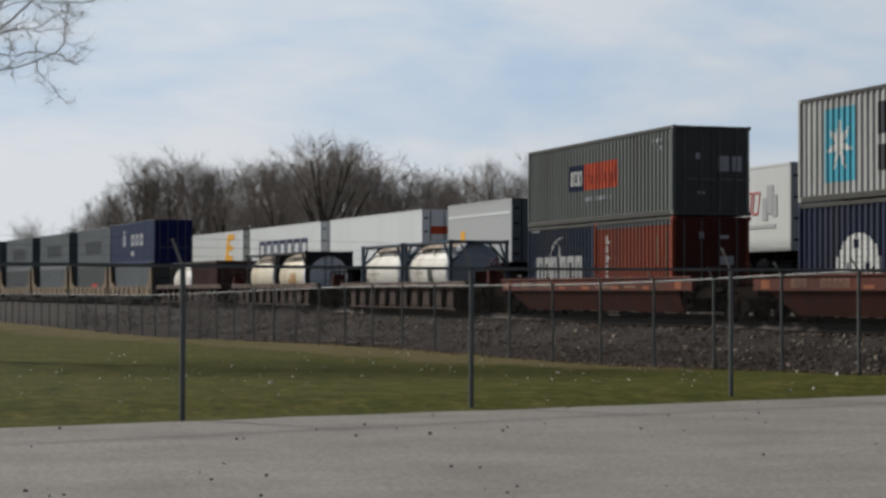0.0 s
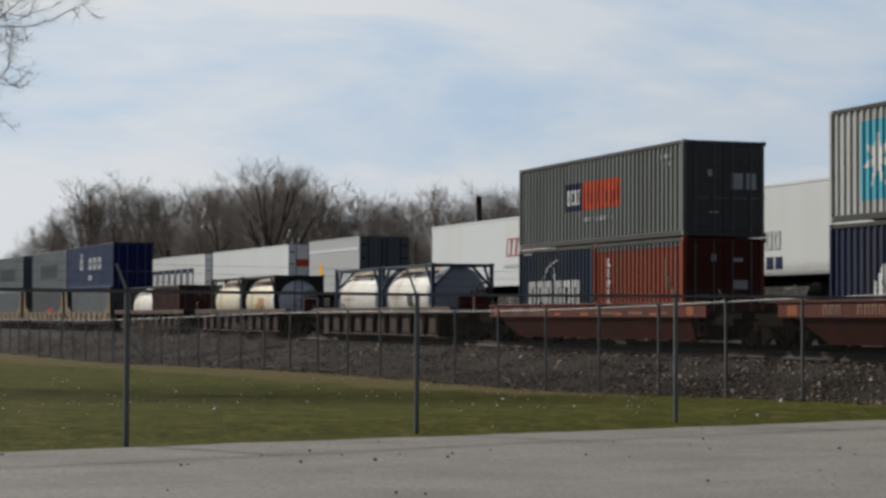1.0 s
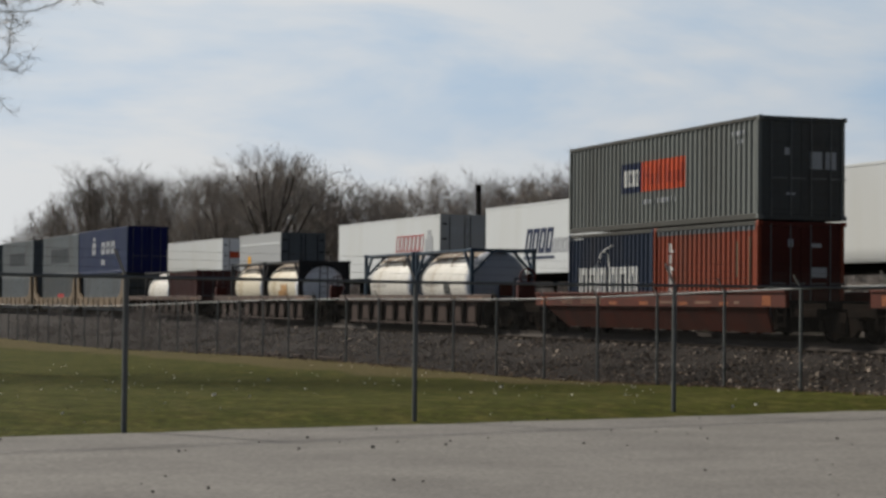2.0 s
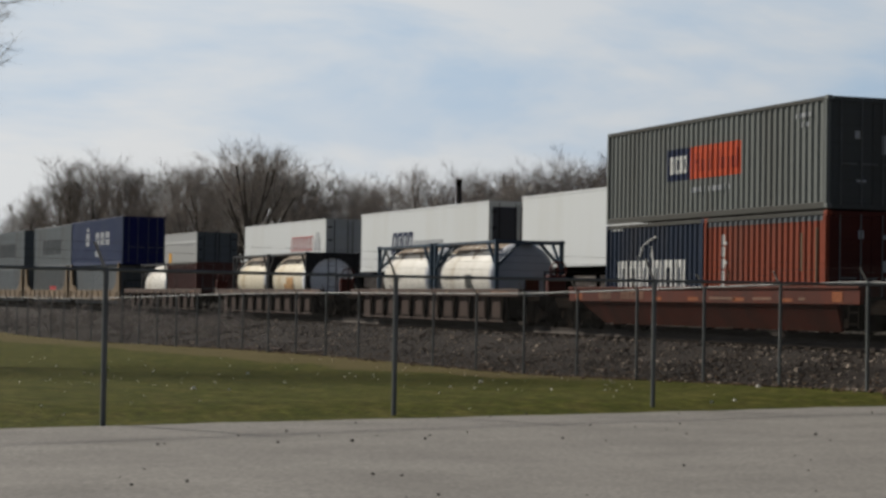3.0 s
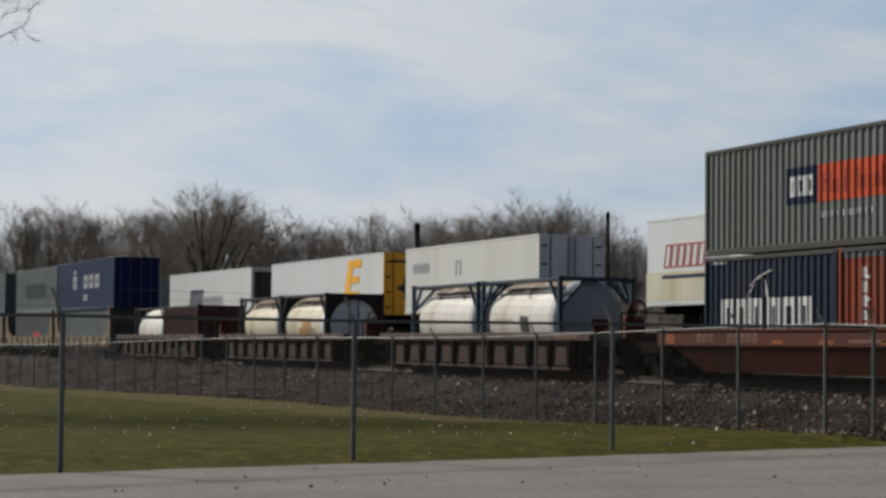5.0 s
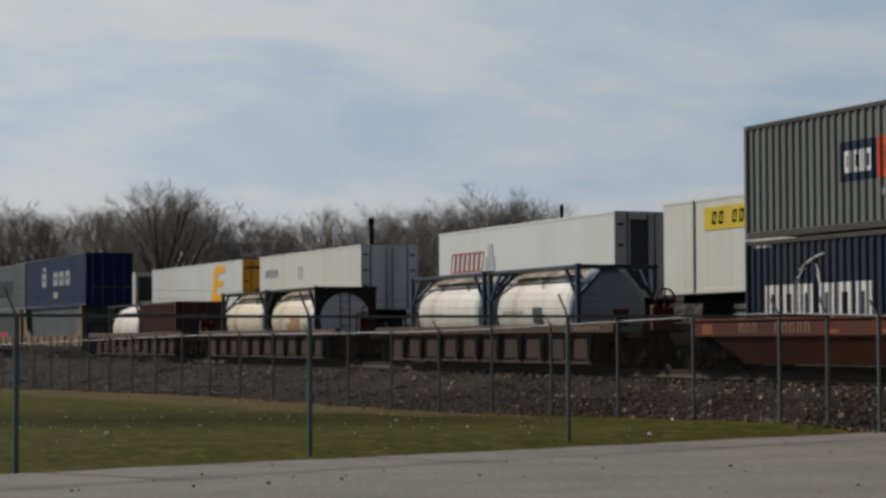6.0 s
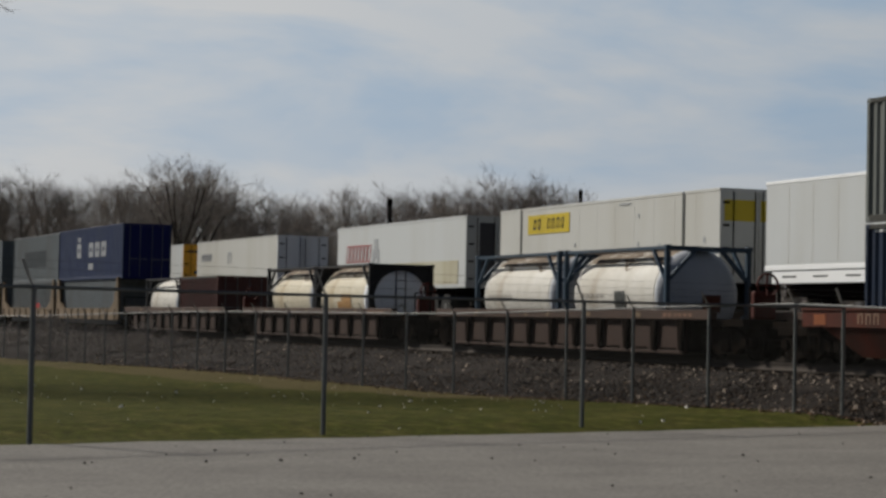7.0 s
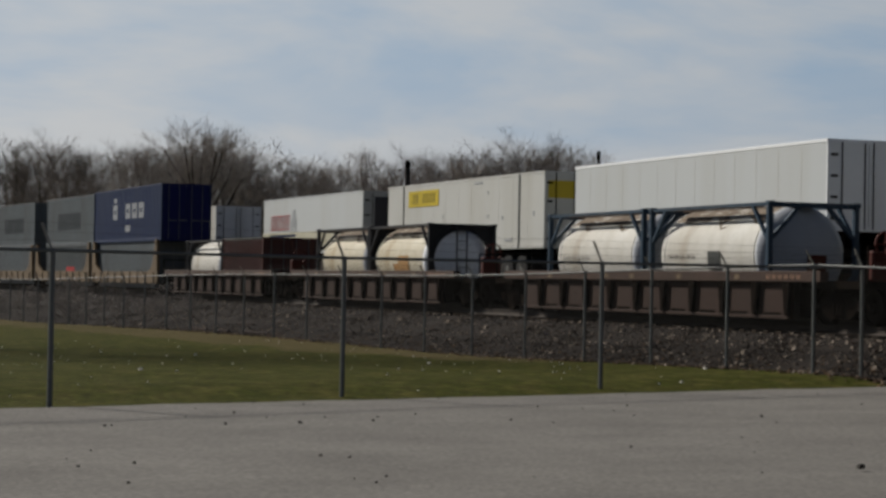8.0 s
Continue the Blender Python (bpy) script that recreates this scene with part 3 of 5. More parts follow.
def well_car_ribbed(centre, label):
    """A well car with a pale top chord and tapered upright ribs along each side."""
    root = thing("well_car", (centre, NEAR_Y, RAIL_Z), label, "railway car", "cars of the double-stack train")
    h = 7.45
    for s in (-1, 1):
        y0, y1 = (s * 1.47, s * 1.30) if s > 0 else (s * 1.30, s * 1.47)
        part("side_sheet", boxes((-h, h, min(s * 1.38, s * 1.34), max(s * 1.38, s * 1.34), 0.14, 0.98)), CAR_GREY, root)
        part("top_chord", boxes((-h - 1.4, h + 1.4, min(s * 1.30, s * 1.52), max(s * 1.30, s * 1.52), 0.94, 1.18), bevel=0.012), CAR_CHORD, root)
        part("bottom_chord", boxes((-h, h, min(s * 1.30, s * 1.44), max(s * 1.30, s * 1.44), 0.10, 0.18), bevel=0.01), CAR_GREY, root)
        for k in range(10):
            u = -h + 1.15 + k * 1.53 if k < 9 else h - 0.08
            # ribs are near-black: their shadow is part of the colour
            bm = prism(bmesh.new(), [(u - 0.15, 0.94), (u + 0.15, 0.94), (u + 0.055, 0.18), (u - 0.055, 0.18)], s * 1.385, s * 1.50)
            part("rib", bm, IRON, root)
        for k in range(9):          # dark strips paint shade along the foot of the sheet
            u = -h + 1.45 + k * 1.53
            part("shade_strip", boxes((u, u + 0.75, min(s * 1.382, s * 1.388), max(s * 1.382, s * 1.388), 0.19, 0.25)), IRON, root)
        if s < 0:
            for u in (-5.6, -1.9, -0.4, 2.2, 5.1):
                part("reflector", boxes((u, u + 0.22, -1.528, -1.520, 0.99, 1.11)), CAR_TAN, root, "faded pale reflector")
            for k in range(6):
                part("reporting_mark", boxes((h - 0.9 + k * 0.26, h - 0.72 + k * 0.26, -1.528, -1.520, 1.0, 1.1)), FADED_MARK, root)
    part("well_floor", boxes((-h, h, -1.3, 1.3, 0.14, 0.24)), IRON, root)
    for s in (-1, 1):
        part("end_platform", boxes((min(s * h, s * (h + 2.6)), max(s * h, s * (h + 2.6)), -1.30, 1.30, 0.80, 0.97), (min(s * h, s * (h + 0.25)), max(s * h, s * (h + 0.25)), -1.34, 1.34, 0.18, 0.97)), IRON, root)
        part("coupler", boxes((min(s * (h + 2.6), s * (h + 3.3)), max(s * (h + 2.6), s * (h + 3.3)), -0.14, 0.14, 0.72, 0.98), bevel=0.03), IRON, root)
        bm = bmesh.new()
        for yy in (-1.2, 1.2):
            beam(bm, (s * (h + 2.75), yy, 0.9), (s * (h + 2.75), yy, 1.7), 0.04)
        beam(bm, (s * (h + 2.75), -1.2, 1.7), (s * (h + 2.75), 1.2, 1.7), 0.04)
        part("end_rail", bm, IRON, root)
        if s > 0:
            e, yb = s * (h + 2.6), -0.75
            part("brake_housing", boxes((e - 0.14, e + 0.10, yb - 0.3, yb + 0.3, 0.97, 1.62), bevel=0.04), MAROON_AND_SHADE, root, "dark red hand-brake housing")
            bm = bmesh.new()
            ring = [Vector((e + 0.16 * s, yb + 0.27 * math.cos(k * math.pi / 8), 1.76 + 0.27 * math.sin(k * math.pi / 8))) for k in range(17)]
            for p, q in zip(ring, ring[1:]):
                beam(bm, p, q, 0.045)
            for k in range(0, 16, 4):
                beam(bm, (e + 0.12 * s, yb, 1.76), ring[k], 0.035)
            part("brake_wheel", bm, MAROON_AND_SHADE, root, "dark red spoked hand-brake wheel")
        truck(root, s * 8.9, "near")
    NEAR.append((root, centre, 0.0, 0.0))
    return root


def well_car_tan(centre, label, h, trucks=(-1,)):
    """A tan well car whose side walls rise to raked guide posts at both ends."""
    root = thing("well_car", (centre, NEAR_Y, RAIL_Z), label, "railway car", "cars of the double-stack train")
    for s in (-1, 1):
        bm = prism(bmesh.new(), [(-h, 0.5), (h, 0.5), (h, 1.1), (-h, 1.1)], s * 1.49, s * 1.38)
        part("side_wall", bm, CAR_TAN, root)
        for e in (-1, 1):
            bm = prism(bmesh.new(), [(e * h, 1.1), (e * (h - 1.7), 1.1), (e * (h - 0.9), 1.45), (e * (h - 0.45), 2.75), (e * (h - 0.2), 2.75)], s * 1.49, s * 1.34)
            part("guide_post", bm, CAR_TAN, root)
        for k in range(9):
            u = -h + 0.6 + k * (2 * h - 1.2) / 8
            part("rib", prism(bmesh.new(), [(u - 0.07, 0.52), (u + 0.07, 0.52), (u + 0.07, 1.05), (u - 0.07, 1.05)], s * 1.495, s * 1.55), CAR_TAN, root)
    part("well_floor", boxes((-h, h, -1.34, 1.34, 0.14, 0.24)), IRON, root)
    for e in (-1, 1):
        part("end_platform", boxes((min(e * h, e * (h + 1.6)), max(e * h, e * (h + 0.3)), -1.2, 1.2, 0.78, 0.98)), IRON, root)
    for e in trucks:
        truck(root, e * (h + 0.35), "near")
    NEAR.append((root, centre, 0.0, 0.0))
    return root


def tank_container(x, z, label, frame_mat, end_mat, walkway=True, patch=None, end_sheet=False, shell=None):
    """A 20 ft frame with a clad cylindrical tank in it."""
    root = thing("tank_container", (x, NEAR_Y - 1.219, z), label, "tank container", "tank containers on the double-stack train")
    L, W, H = 6.058, 2.438, 2.591
    cy, cz, r = W / 2, 1.36, 1.16
    shell = shell or TANK_WHITE
    prof = []
    n = 7
    for i in range(n + 1):
        t = i / n * math.pi / 2
        prof.append((0.68 - 0.52 * math.cos(t), r * math.sin(t) if i else 0.02))
    prof += [(0.7 + (L - 1.4) * i / 6, r + (0.012 if 0 < i < 6 else 0)) for i in range(7)]
    for i in range(n, -1, -1):
        t = i / n * math.pi / 2
        prof.append((L - 0.68 + 0.52 * math.cos(t), r * math.sin(t) if i else 0.02))
    tank = part("tank_shell", lathe(bmesh.new(), prof, 40, "X", (0, cy, cz)), shell, root, smooth=True)
    for i in range(5):
        u = 0.78 + i * (L - 1.56) / 4
        part("cladding_band", lathe(bmesh.new(), [(u - 0.02, r + 0.001), (u - 0.02, r + 0.014), (u + 0.02, r + 0.014), (u + 0.02, r + 0.001)], 40, "X", (0, cy, cz)), shell, tank)
    part("tank_head", lathe(bmesh.new(), [(L - 0.69, r + 0.006), (L - 0.60, r * 0.995), (L - 0.45, r * 0.92), (L - 0.28, r * 0.72), (L - 0.17, r * 0.4), (L - 0.13, 0.03)], 40, "X", (0, cy, cz)), end_mat, tank, smooth=True)
    t = 0.13
    for xx in (0.0, L - t):
        for yy in (0.0, W - t):
            part("corner_post", boxes((xx, xx + t, yy, yy + t, 0.118, H - 0.118), bevel=0.012), frame_mat, root)
            for zz in (0.0, H - 0.118):
                part("corner_casting", boxes((xx - 0.02, xx + 0.16, yy - 0.015, yy + 0.15, zz, zz + 0.118), bevel=0.012), frame_mat, root)
        for zz in (0.02, H - 0.14):
            part("end_beam", boxes((xx + 0.01, xx + t - 0.01, t, W - t, zz, zz + 0.12), bevel=0.01), frame_mat, root)
        for a, b in (((t, 1.75), (0.85, H - 0.1)), ((W - t, 1.75), (W - 0.85, H - 0.1)), ((t, 0.85), (0.85, 0.1)), ((W - t, 0.85), (W - 0.85, 0.1))):
            part("end_brace", beam(bmesh.new(), (xx + 0.065, *a), (xx + 0.065, *b), 0.09), frame_mat, root)
        if end_sheet:
            bm = bmesh.new()
            ring = []
            for k in range(32):
                u = 2 * math.pi * k / 32
                ring.append((cy + math.cos(u) * 0.98, cz + math.sin(u) * 0.98))
            sq = []
            for k in range(32):
                u = 2 * math.pi * k / 32
                c, s = math.cos(u), math.sin(u)
                q = 1 / max(abs(c), abs(s))
                sq.append((cy + c * q * (W / 2 - t), cz - 0.06 + s * q * (H / 2 - 0.12)))
            va = [bm.verts.new((xx + 0.04, *p)) for p in ring]
            vb = [bm.verts.new((xx + 0.04, *p)) for p in sq]
            for k in range(32):
                j = (k + 1) % 32
                bm.faces.new((va[k], va[j], vb[j], vb[k]))
            part("end_plate", bm, frame_mat, root)
    for yy in (0.0, W - t):
        part("top_side_rail", boxes((t, L - t, yy + 0.02, yy + t - 0.02, H - 0.11, H - 0.03)), frame_mat, root)
        part("bottom_side_rail", boxes((t, L - t, yy + 0.02, yy + t - 0.02, 0.03, 0.13)), frame_mat, root)
        for u, w in ((t, 0.85), (L - t, L - 0.85)):
            part("corner_gusset", beam(bmesh.new(), (u, yy + 0.065, 1.7), (w, yy + 0.065, H - 0.08), 0.08), frame_mat, root)
    if walkway:
        bm = bmesh.new()
        for k in range(3):
            box(bm, 0.2, L - 0.2, cy - 0.33 + k * 0.23, cy - 0.13 + k * 0.23, H - 0.10, H - 0.075)
        box(bm, 0.9, L - 0.9, 0.2, 0.42, H - 0.11, H - 0.085)
        part("walkway", bm, WALKWAY, root)
        rows = []
        bm = bmesh.new()
        for i in range(25):          # spilled cargo has browned the crown of the shell, with a ragged lower edge
            u = 0.78 + i * (L - 1.56) / 24
            row = []
            for k in range(9):
                g = radians(46 + 22 * noise.noise(Vector((u * 1.3, 2.0 * (k < 4), x)))) * (k - 4) / 4
                row.append(bm.verts.new((u, cy + math.sin(g) * (r + 0.017), cz + math.cos(g) * (r + 0.017))))
            rows.append(row)
        for p, q in zip(rows, rows[1:]):
            for k in range(8):
                bm.faces.new((p[k], q[k], q[k + 1], p[k + 1]))
        part("crown_sheet", bm, TANK_GRIME, tank, "brown-stained crown of the shell", smooth=True)
        if frame_mat is FRAME_BLUE:
            part("valve_box", boxes((L - 0.26, L - 0.02, cy - 0.1, cy + 0.36, 0.92, 1.36), bevel=0.02), CAR_RED, root, "dark red valve box")
        part("manlid", lathe(bmesh.new(), [(2.46, 0.28), (2.56, 0.28), (2.58, 0.2)], 16, "Z", (L / 2 + 0.4, cy, -0.03)), TANK_END, root)
    if end_sheet or not walkway:
        part("ladder", ladder_bm(L + 0.02, 1.0, 0.2, H - 0.05), FRAME_BLACK, root)
    for name, m, rows, lab in (patch or ()):
        for x0, x1, z0, z1 in rows:
            bm = bmesh.new()
            k = max(2, int((z1 - z0) / 0.08) + 1)
            prev = None
            for i in range(k + 1):
                zz = z0 + (z1 - z0) * i / k
                yy = cy - math.sqrt(max(0.01, (r + 0.03) ** 2 - (zz - cz) ** 2))
                cur = (bm.verts.new((x0, yy, zz)), bm.verts.new((x1, yy, zz)))
                if prev:
                    bm.faces.new((prev[0], prev[1], cur[1], cur[0]))
                prev = cur
            part(name, bm, m, tank, lab)
    NEAR.append((root, x, L, -W / 2))
    return root


def ladder_bm(x, y, z0, z1):
    bm = bmesh.new()
    for yy in (y, y + 0.36):
        beam(bm, (x, yy, z0), (x, yy, z1), 0.04)
    k = int((z1 - z0) / 0.3)
    for i in range(1, k):
        beam(bm, (x, y, z0 + i * 0.3), (x, y + 0.36, z0 + i * 0.3), 0.025)
    return bm


TYRE = []


def trailer_wheels():
    """Dual tyre and hub of one axle end, outside towards -y."""
    if not TYRE:
        bm = bmesh.new()
        lathe(bm, [(-0.13, 0.28), (-0.12, 0.48), (-0.08, 0.51), (0.08, 0.51), (0.11, 0.49), (0.15, 0.46), (0.19, 0.49), (0.22, 0.51), (0.38, 0.51), (0.42, 0.48), (0.43, 0.28)], 18, "Y")
        TYRE.append(mesh_of("wheel", bm, RUBBER))
        bm = lathe(bmesh.new(), [(0.3, 0.29), (-0.11, 0.28), (-0.06, 0.16), (-0.14, 0.12), (-0.15, 0.03)], 14, "Y")
        TYRE.append(mesh_of("hub", bm, GALV))
    return TYRE


def semi_trailer(x, length, mat, end_mat, label, marks=(), ribs=0.0, rail_mat=None, skirt=None, doors_mark=(), lower_rail=False):
    """A box trailer standing on its wheels; x is the left end at 4 s, the doors face +x."""
    z = RAIL_Z + 0.85
    root = thing("semi_trailer", (x, 0, z), label, "semi-trailer", "trailers on the flat cars")
    L, W, Z0, Z1 = length, 2.59, (1.5 if lower_rail else 1.22), 3.95
    part("side_wall", boxes((0.04, L - 0.06, 0.0, 0.05, Z0 + 0.12, Z1 - 0.08)), mat, root)
    part("side_wall", boxes((0.04, L - 0.06, W - 0.05, W, Z0 + 0.12, Z1 - 0.08)), mat, root)
    part("roof", boxes((0.04, L - 0.04, 0.03, W - 0.03, Z1 - 0.05, Z1 - 0.01)), TRAILER_WHITE, root)
    part("nose", boxes((0.0, 0.05, 0.04, W - 0.04, Z0, Z1 - 0.04), bevel=0.015), mat, root)
    for yy in (-0.012, W - 0.05):
        part("top_rail", boxes((0.0, L, yy, yy + 0.062, Z1 - 0.09, Z1), bevel=0.008), rail_mat or mat, root)
        part("bottom_rail", boxes((0.0, L, yy, yy + 0.062, Z0, Z0 + 0.14), bevel=0.008), rail_mat or mat, root)
    part("floor", boxes((0.05, L - 0.05, 0.06, W - 0.06, Z0 + 0.02, Z0 + 0.12)), IRON, root)
    if ribs:
        n = int((L - 0.4) / ribs)
        for i in range(1, n + 1):
            u = i * (L - 0.1) / (n + 1)
            part("seam", boxes((u - 0.012, u + 0.012, -0.003, 0.004, Z0 + 0.14, Z1 - 0.09)), TRAILER_CREAM if rail_mat is TRAILER_RAIL else mat, root)
    for k in range(2):
        y0 = 0.10 + k * (W / 2 - 0.09)
        y1 = y0 + W / 2 - 0.115
        door = part("door", boxes((L - 0.06, L - 0.02, y0, y1, Z0 + 0.14, Z1 - 0.14)), end_mat, root)
        part("lock_rod", merge(beam(bmesh.new(), (L + 0.01, y1 - 0.12 if k == 0 else y0 + 0.12, Z0 + 0.05), (L + 0.01, y1 - 0.12 if k == 0 else y0 + 0.12, Z1 - 0.08), 0.035, sides=6),
                               beam(bmesh.new(), (L + 0.01, y0 + 0.35 if k == 0 else y1 - 0.35, Z0 + 0.05), (L + 0.01, y0 + 0.35 if k == 0 else y1 - 0.35, Z1 - 0.08), 0.035, sides=6)), IRON, door)
        for i in range(4):
            zz = Z0 + 0.3 + i * (Z1 - Z0 - 0.75) / 3
            hy = y0 if k == 0 else y1 - 0.22
            part("hinge", boxes((L - 0.015, L + 0.006, hy, hy + 0.22, zz, zz + 0.07)), IRON, door)
    part("door_frame", boxes((L - 0.06, L, 0.0, 0.10, Z0, Z1), (L - 0.06, L, W - 0.10, W, Z0, Z1), (L - 0.06, L, 0.1, W - 0.1, Z1 - 0.14, Z1), (L - 0.06, L, 0.1, W - 0.1, Z0, Z0 + 0.14)), end_mat, root)
    wx = L - 2.2
    for k in (0, 1):
        tyre, hub = trailer_wheels()
        for yy, turn in ((0.25, 0.0), (W - 0.25, math.pi)):
            w = part("wheel", tyre, RUBBER, root, "dual black rubber tyre")
            w.location, w.rotation_euler = (wx - k * 1.25, yy, 0.51), (0, 0, turn)
            part("hub", hub, GALV, w)
    for yy in (0.5, W - 0.65):
        part("chassis_rail", boxes((0.3, L - 0.3, yy, yy + 0.15, 0.78 if lower_rail else Z0 - 0.26, Z0), bevel=0.01), IRON, root)
    part("bogie_frame", boxes((wx - 2.1, wx + 0.8, 0.65, 0.8, 0.72, 1.2), (wx - 2.1, wx + 0.8, W - 0.8, W - 0.65, 0.72, 1.2), (wx - 1.4, wx + 0.1, 0.8, W - 0.8, 0.85, 1.0)), IRON, root)
    for yy in (0.15, W - 0.75):
        part("mud_flap", boxes((wx + 0.85, wx + 0.88, yy, yy + 0.6, 0.2, 1.2)), RUBBER, root)
    part("rear_guard", boxes((L - 0.12, L - 0.04, 0.5, 0.58, 0.5, Z0), (L - 0.12, L - 0.04, W - 0.58, W - 0.5, 0.5, Z0), (L - 0.12, L - 0.02, 0.2, W - 0.2, 0.45, 0.55)), IRON, root)
    part("landing_gear", boxes((2.6, 2.75, 0.5, 0.62, 0.05, Z0), (2.6, 2.75, W - 0.62, W - 0.5, 0.05, Z0), (2.5, 2.85, 0.45, 0.67, 0.0, 0.06), (2.5, 2.85, W - 0.67, W - 0.45, 0.0, 0.06), (2.64, 2.7, 0.6, W - 0.6, 0.7, 0.78)), IRON, root)
    part("hitch_stanchion", prism(bmesh.new(), [(0.5, 0.0), (1.7, 0.0), (1.15, 1.2), (0.75, 1.2)], W / 2 - 0.35, W / 2 + 0.35), IRON, root)
    if lower_rail:
        for yy in (0.02, W - 0.07):
            part("lower_panel", boxes((0.35, L - 3.6, yy, yy + 0.05, Z0 - 0.36, Z0 - 0.004), bevel=0.01), TRAILER_RAIL, root, "bright lower side panel")
            for k in range(7):
                u = 0.9 + k * 1.55
                part("slot", boxes((u, u + 0.7, yy - 0.004, yy + 0.054, Z0 - 0.2, Z0 - 0.15)), PLACARD, root)
    if skirt:
        part("lower_panel", boxes((L * skirt[0], L * skirt[1], -0.016, -0.012 + 0.008, Z0 + 0.14, Z0 + 1.05)), TRAILER_STAIN, root, "yellowed dirty lower panel")
    for name, m, bars, lab in marks:
        for b in bars:
            sk = b[4] if len(b) > 4 else 0.0
            part(name, prism(bmesh.new(), [(b[0], b[2]), (b[1], b[2]), (b[1] + sk, b[3]), (b[0] + sk, b[3])], -0.018, -0.004), m, root, lab)
    for name, m, bars, lab in doors_mark:
        for p, q, r, s in bars:
            part(name, boxes((L - 0.02, L - 0.012, p, q, r, s)), m, root, lab)
    FAR.append((root, x, length, -W / 2))
    return root


def flat_car(x0, x1, label):
    """A long intermodal flat car from x0 to x1 (places at 4 s)."""
    c, h = (x0 + x1) / 2, (x1 - x0) / 2
    root = thing("flat_car", (c, 0, RAIL_Z), label, "railway car", "flat cars of the trailer train")
    part("deck", boxes((-h, h, -1.35, 1.35, 0.76, 0.848)), CAR_GREY, root)
    part("centre_sill", prism(bmesh.new(), [(-h, 0.76), (-h, 0.6), (-h + 4, 0.6), (-h + 6, 0.35), (h - 6, 0.35), (h - 4, 0.6), (h, 0.6), (h, 0.76)], -0.3, 0.3), IRON, root)
    for s in (-1, 1):
        part("side_sill", prism(bmesh.new(), [(-h, 0.84), (-h, 0.6), (h, 0.6), (h, 0.84)], s * 1.40, s * 1.32), BROWN_BOX, root)
        part("coupler", boxes((min(s * h, s * (h + 0.55)), max(s * h, s * (h + 0.55)), -0.14, 0.14, 0.7, 0.96)), IRON, root)
        truck(root, s * (h - 2.2), "far")
    FAR.append((root, c, 0.0, 0.0))
    return root


# ---- the nearer train (x relative to the door end of the grey forty-foot box) ----
SIDE = NEAR_Y - 1.219
UP, DOWN = 3.947, 1.318


def letters(x0, x1, n, z0, z1, gap=0.22, skip=(), skew=0.0):
    """A row of n block bars that stand for lettering."""
    w = (x1 - x0) / n
    return [(x0 + i * w, x0 + (i + 1 - gap) * w, z0, z1, skew) for i in range(n) if i not in skip]


def hollow(x0, x1, n, z0, z1, stroke, gap=0.25, skip=(), skew=0.0):
    """A row of n plain hollow blocks drawn with thin strokes, in place of outlined lettering."""
    w, h = (x1 - x0) / n, z1 - z0
    bars = []
    for i in range(n):
        if i not in skip:
            a, b, k = x0 + i * w, x0 + (i + 1 - gap) * w, skew * stroke / h
            bars += [(a, a + stroke, z0, z1, skew), (b - stroke, b, z0, z1, skew)]
            bars += [(a + stroke + skew - k, b - stroke + skew - k, z1 - stroke, z1, k), (a + stroke, b - stroke, z0, z0 + stroke, k)]
    return bars


def star_bars(cx, cz, big, small, points, n):
    """Upright strips that fill a star."""
    bars = []
    for i in range(n):
        x0, x1 = cx - big + 2 * big * i / n, cx - big + 2 * big * (i + 1) / n
        inside = []
        for k in range(40):
            z = -big + 2 * big * (k + 0.5) / 40
            x = (x0 + x1) / 2 - cx
            t = (math.atan2(x, z) / (2 * math.pi) * points) % 1.0
            edge = small + (big - small) * abs(2 * t - 1) ** 1.6
            if math.hypot(x, z) < edge:
                inside.append(k)
        runs = []
        for k in inside:
            if runs and runs[-1][1] == k - 1:
                runs[-1][1] = k
            else:
                runs.append([k, k])
        bars += [(x0, x1, cz - big + 2 * big * p / 40, cz - big + 2 * big * (q + 1) / 40) for p, q in runs]
    return bars


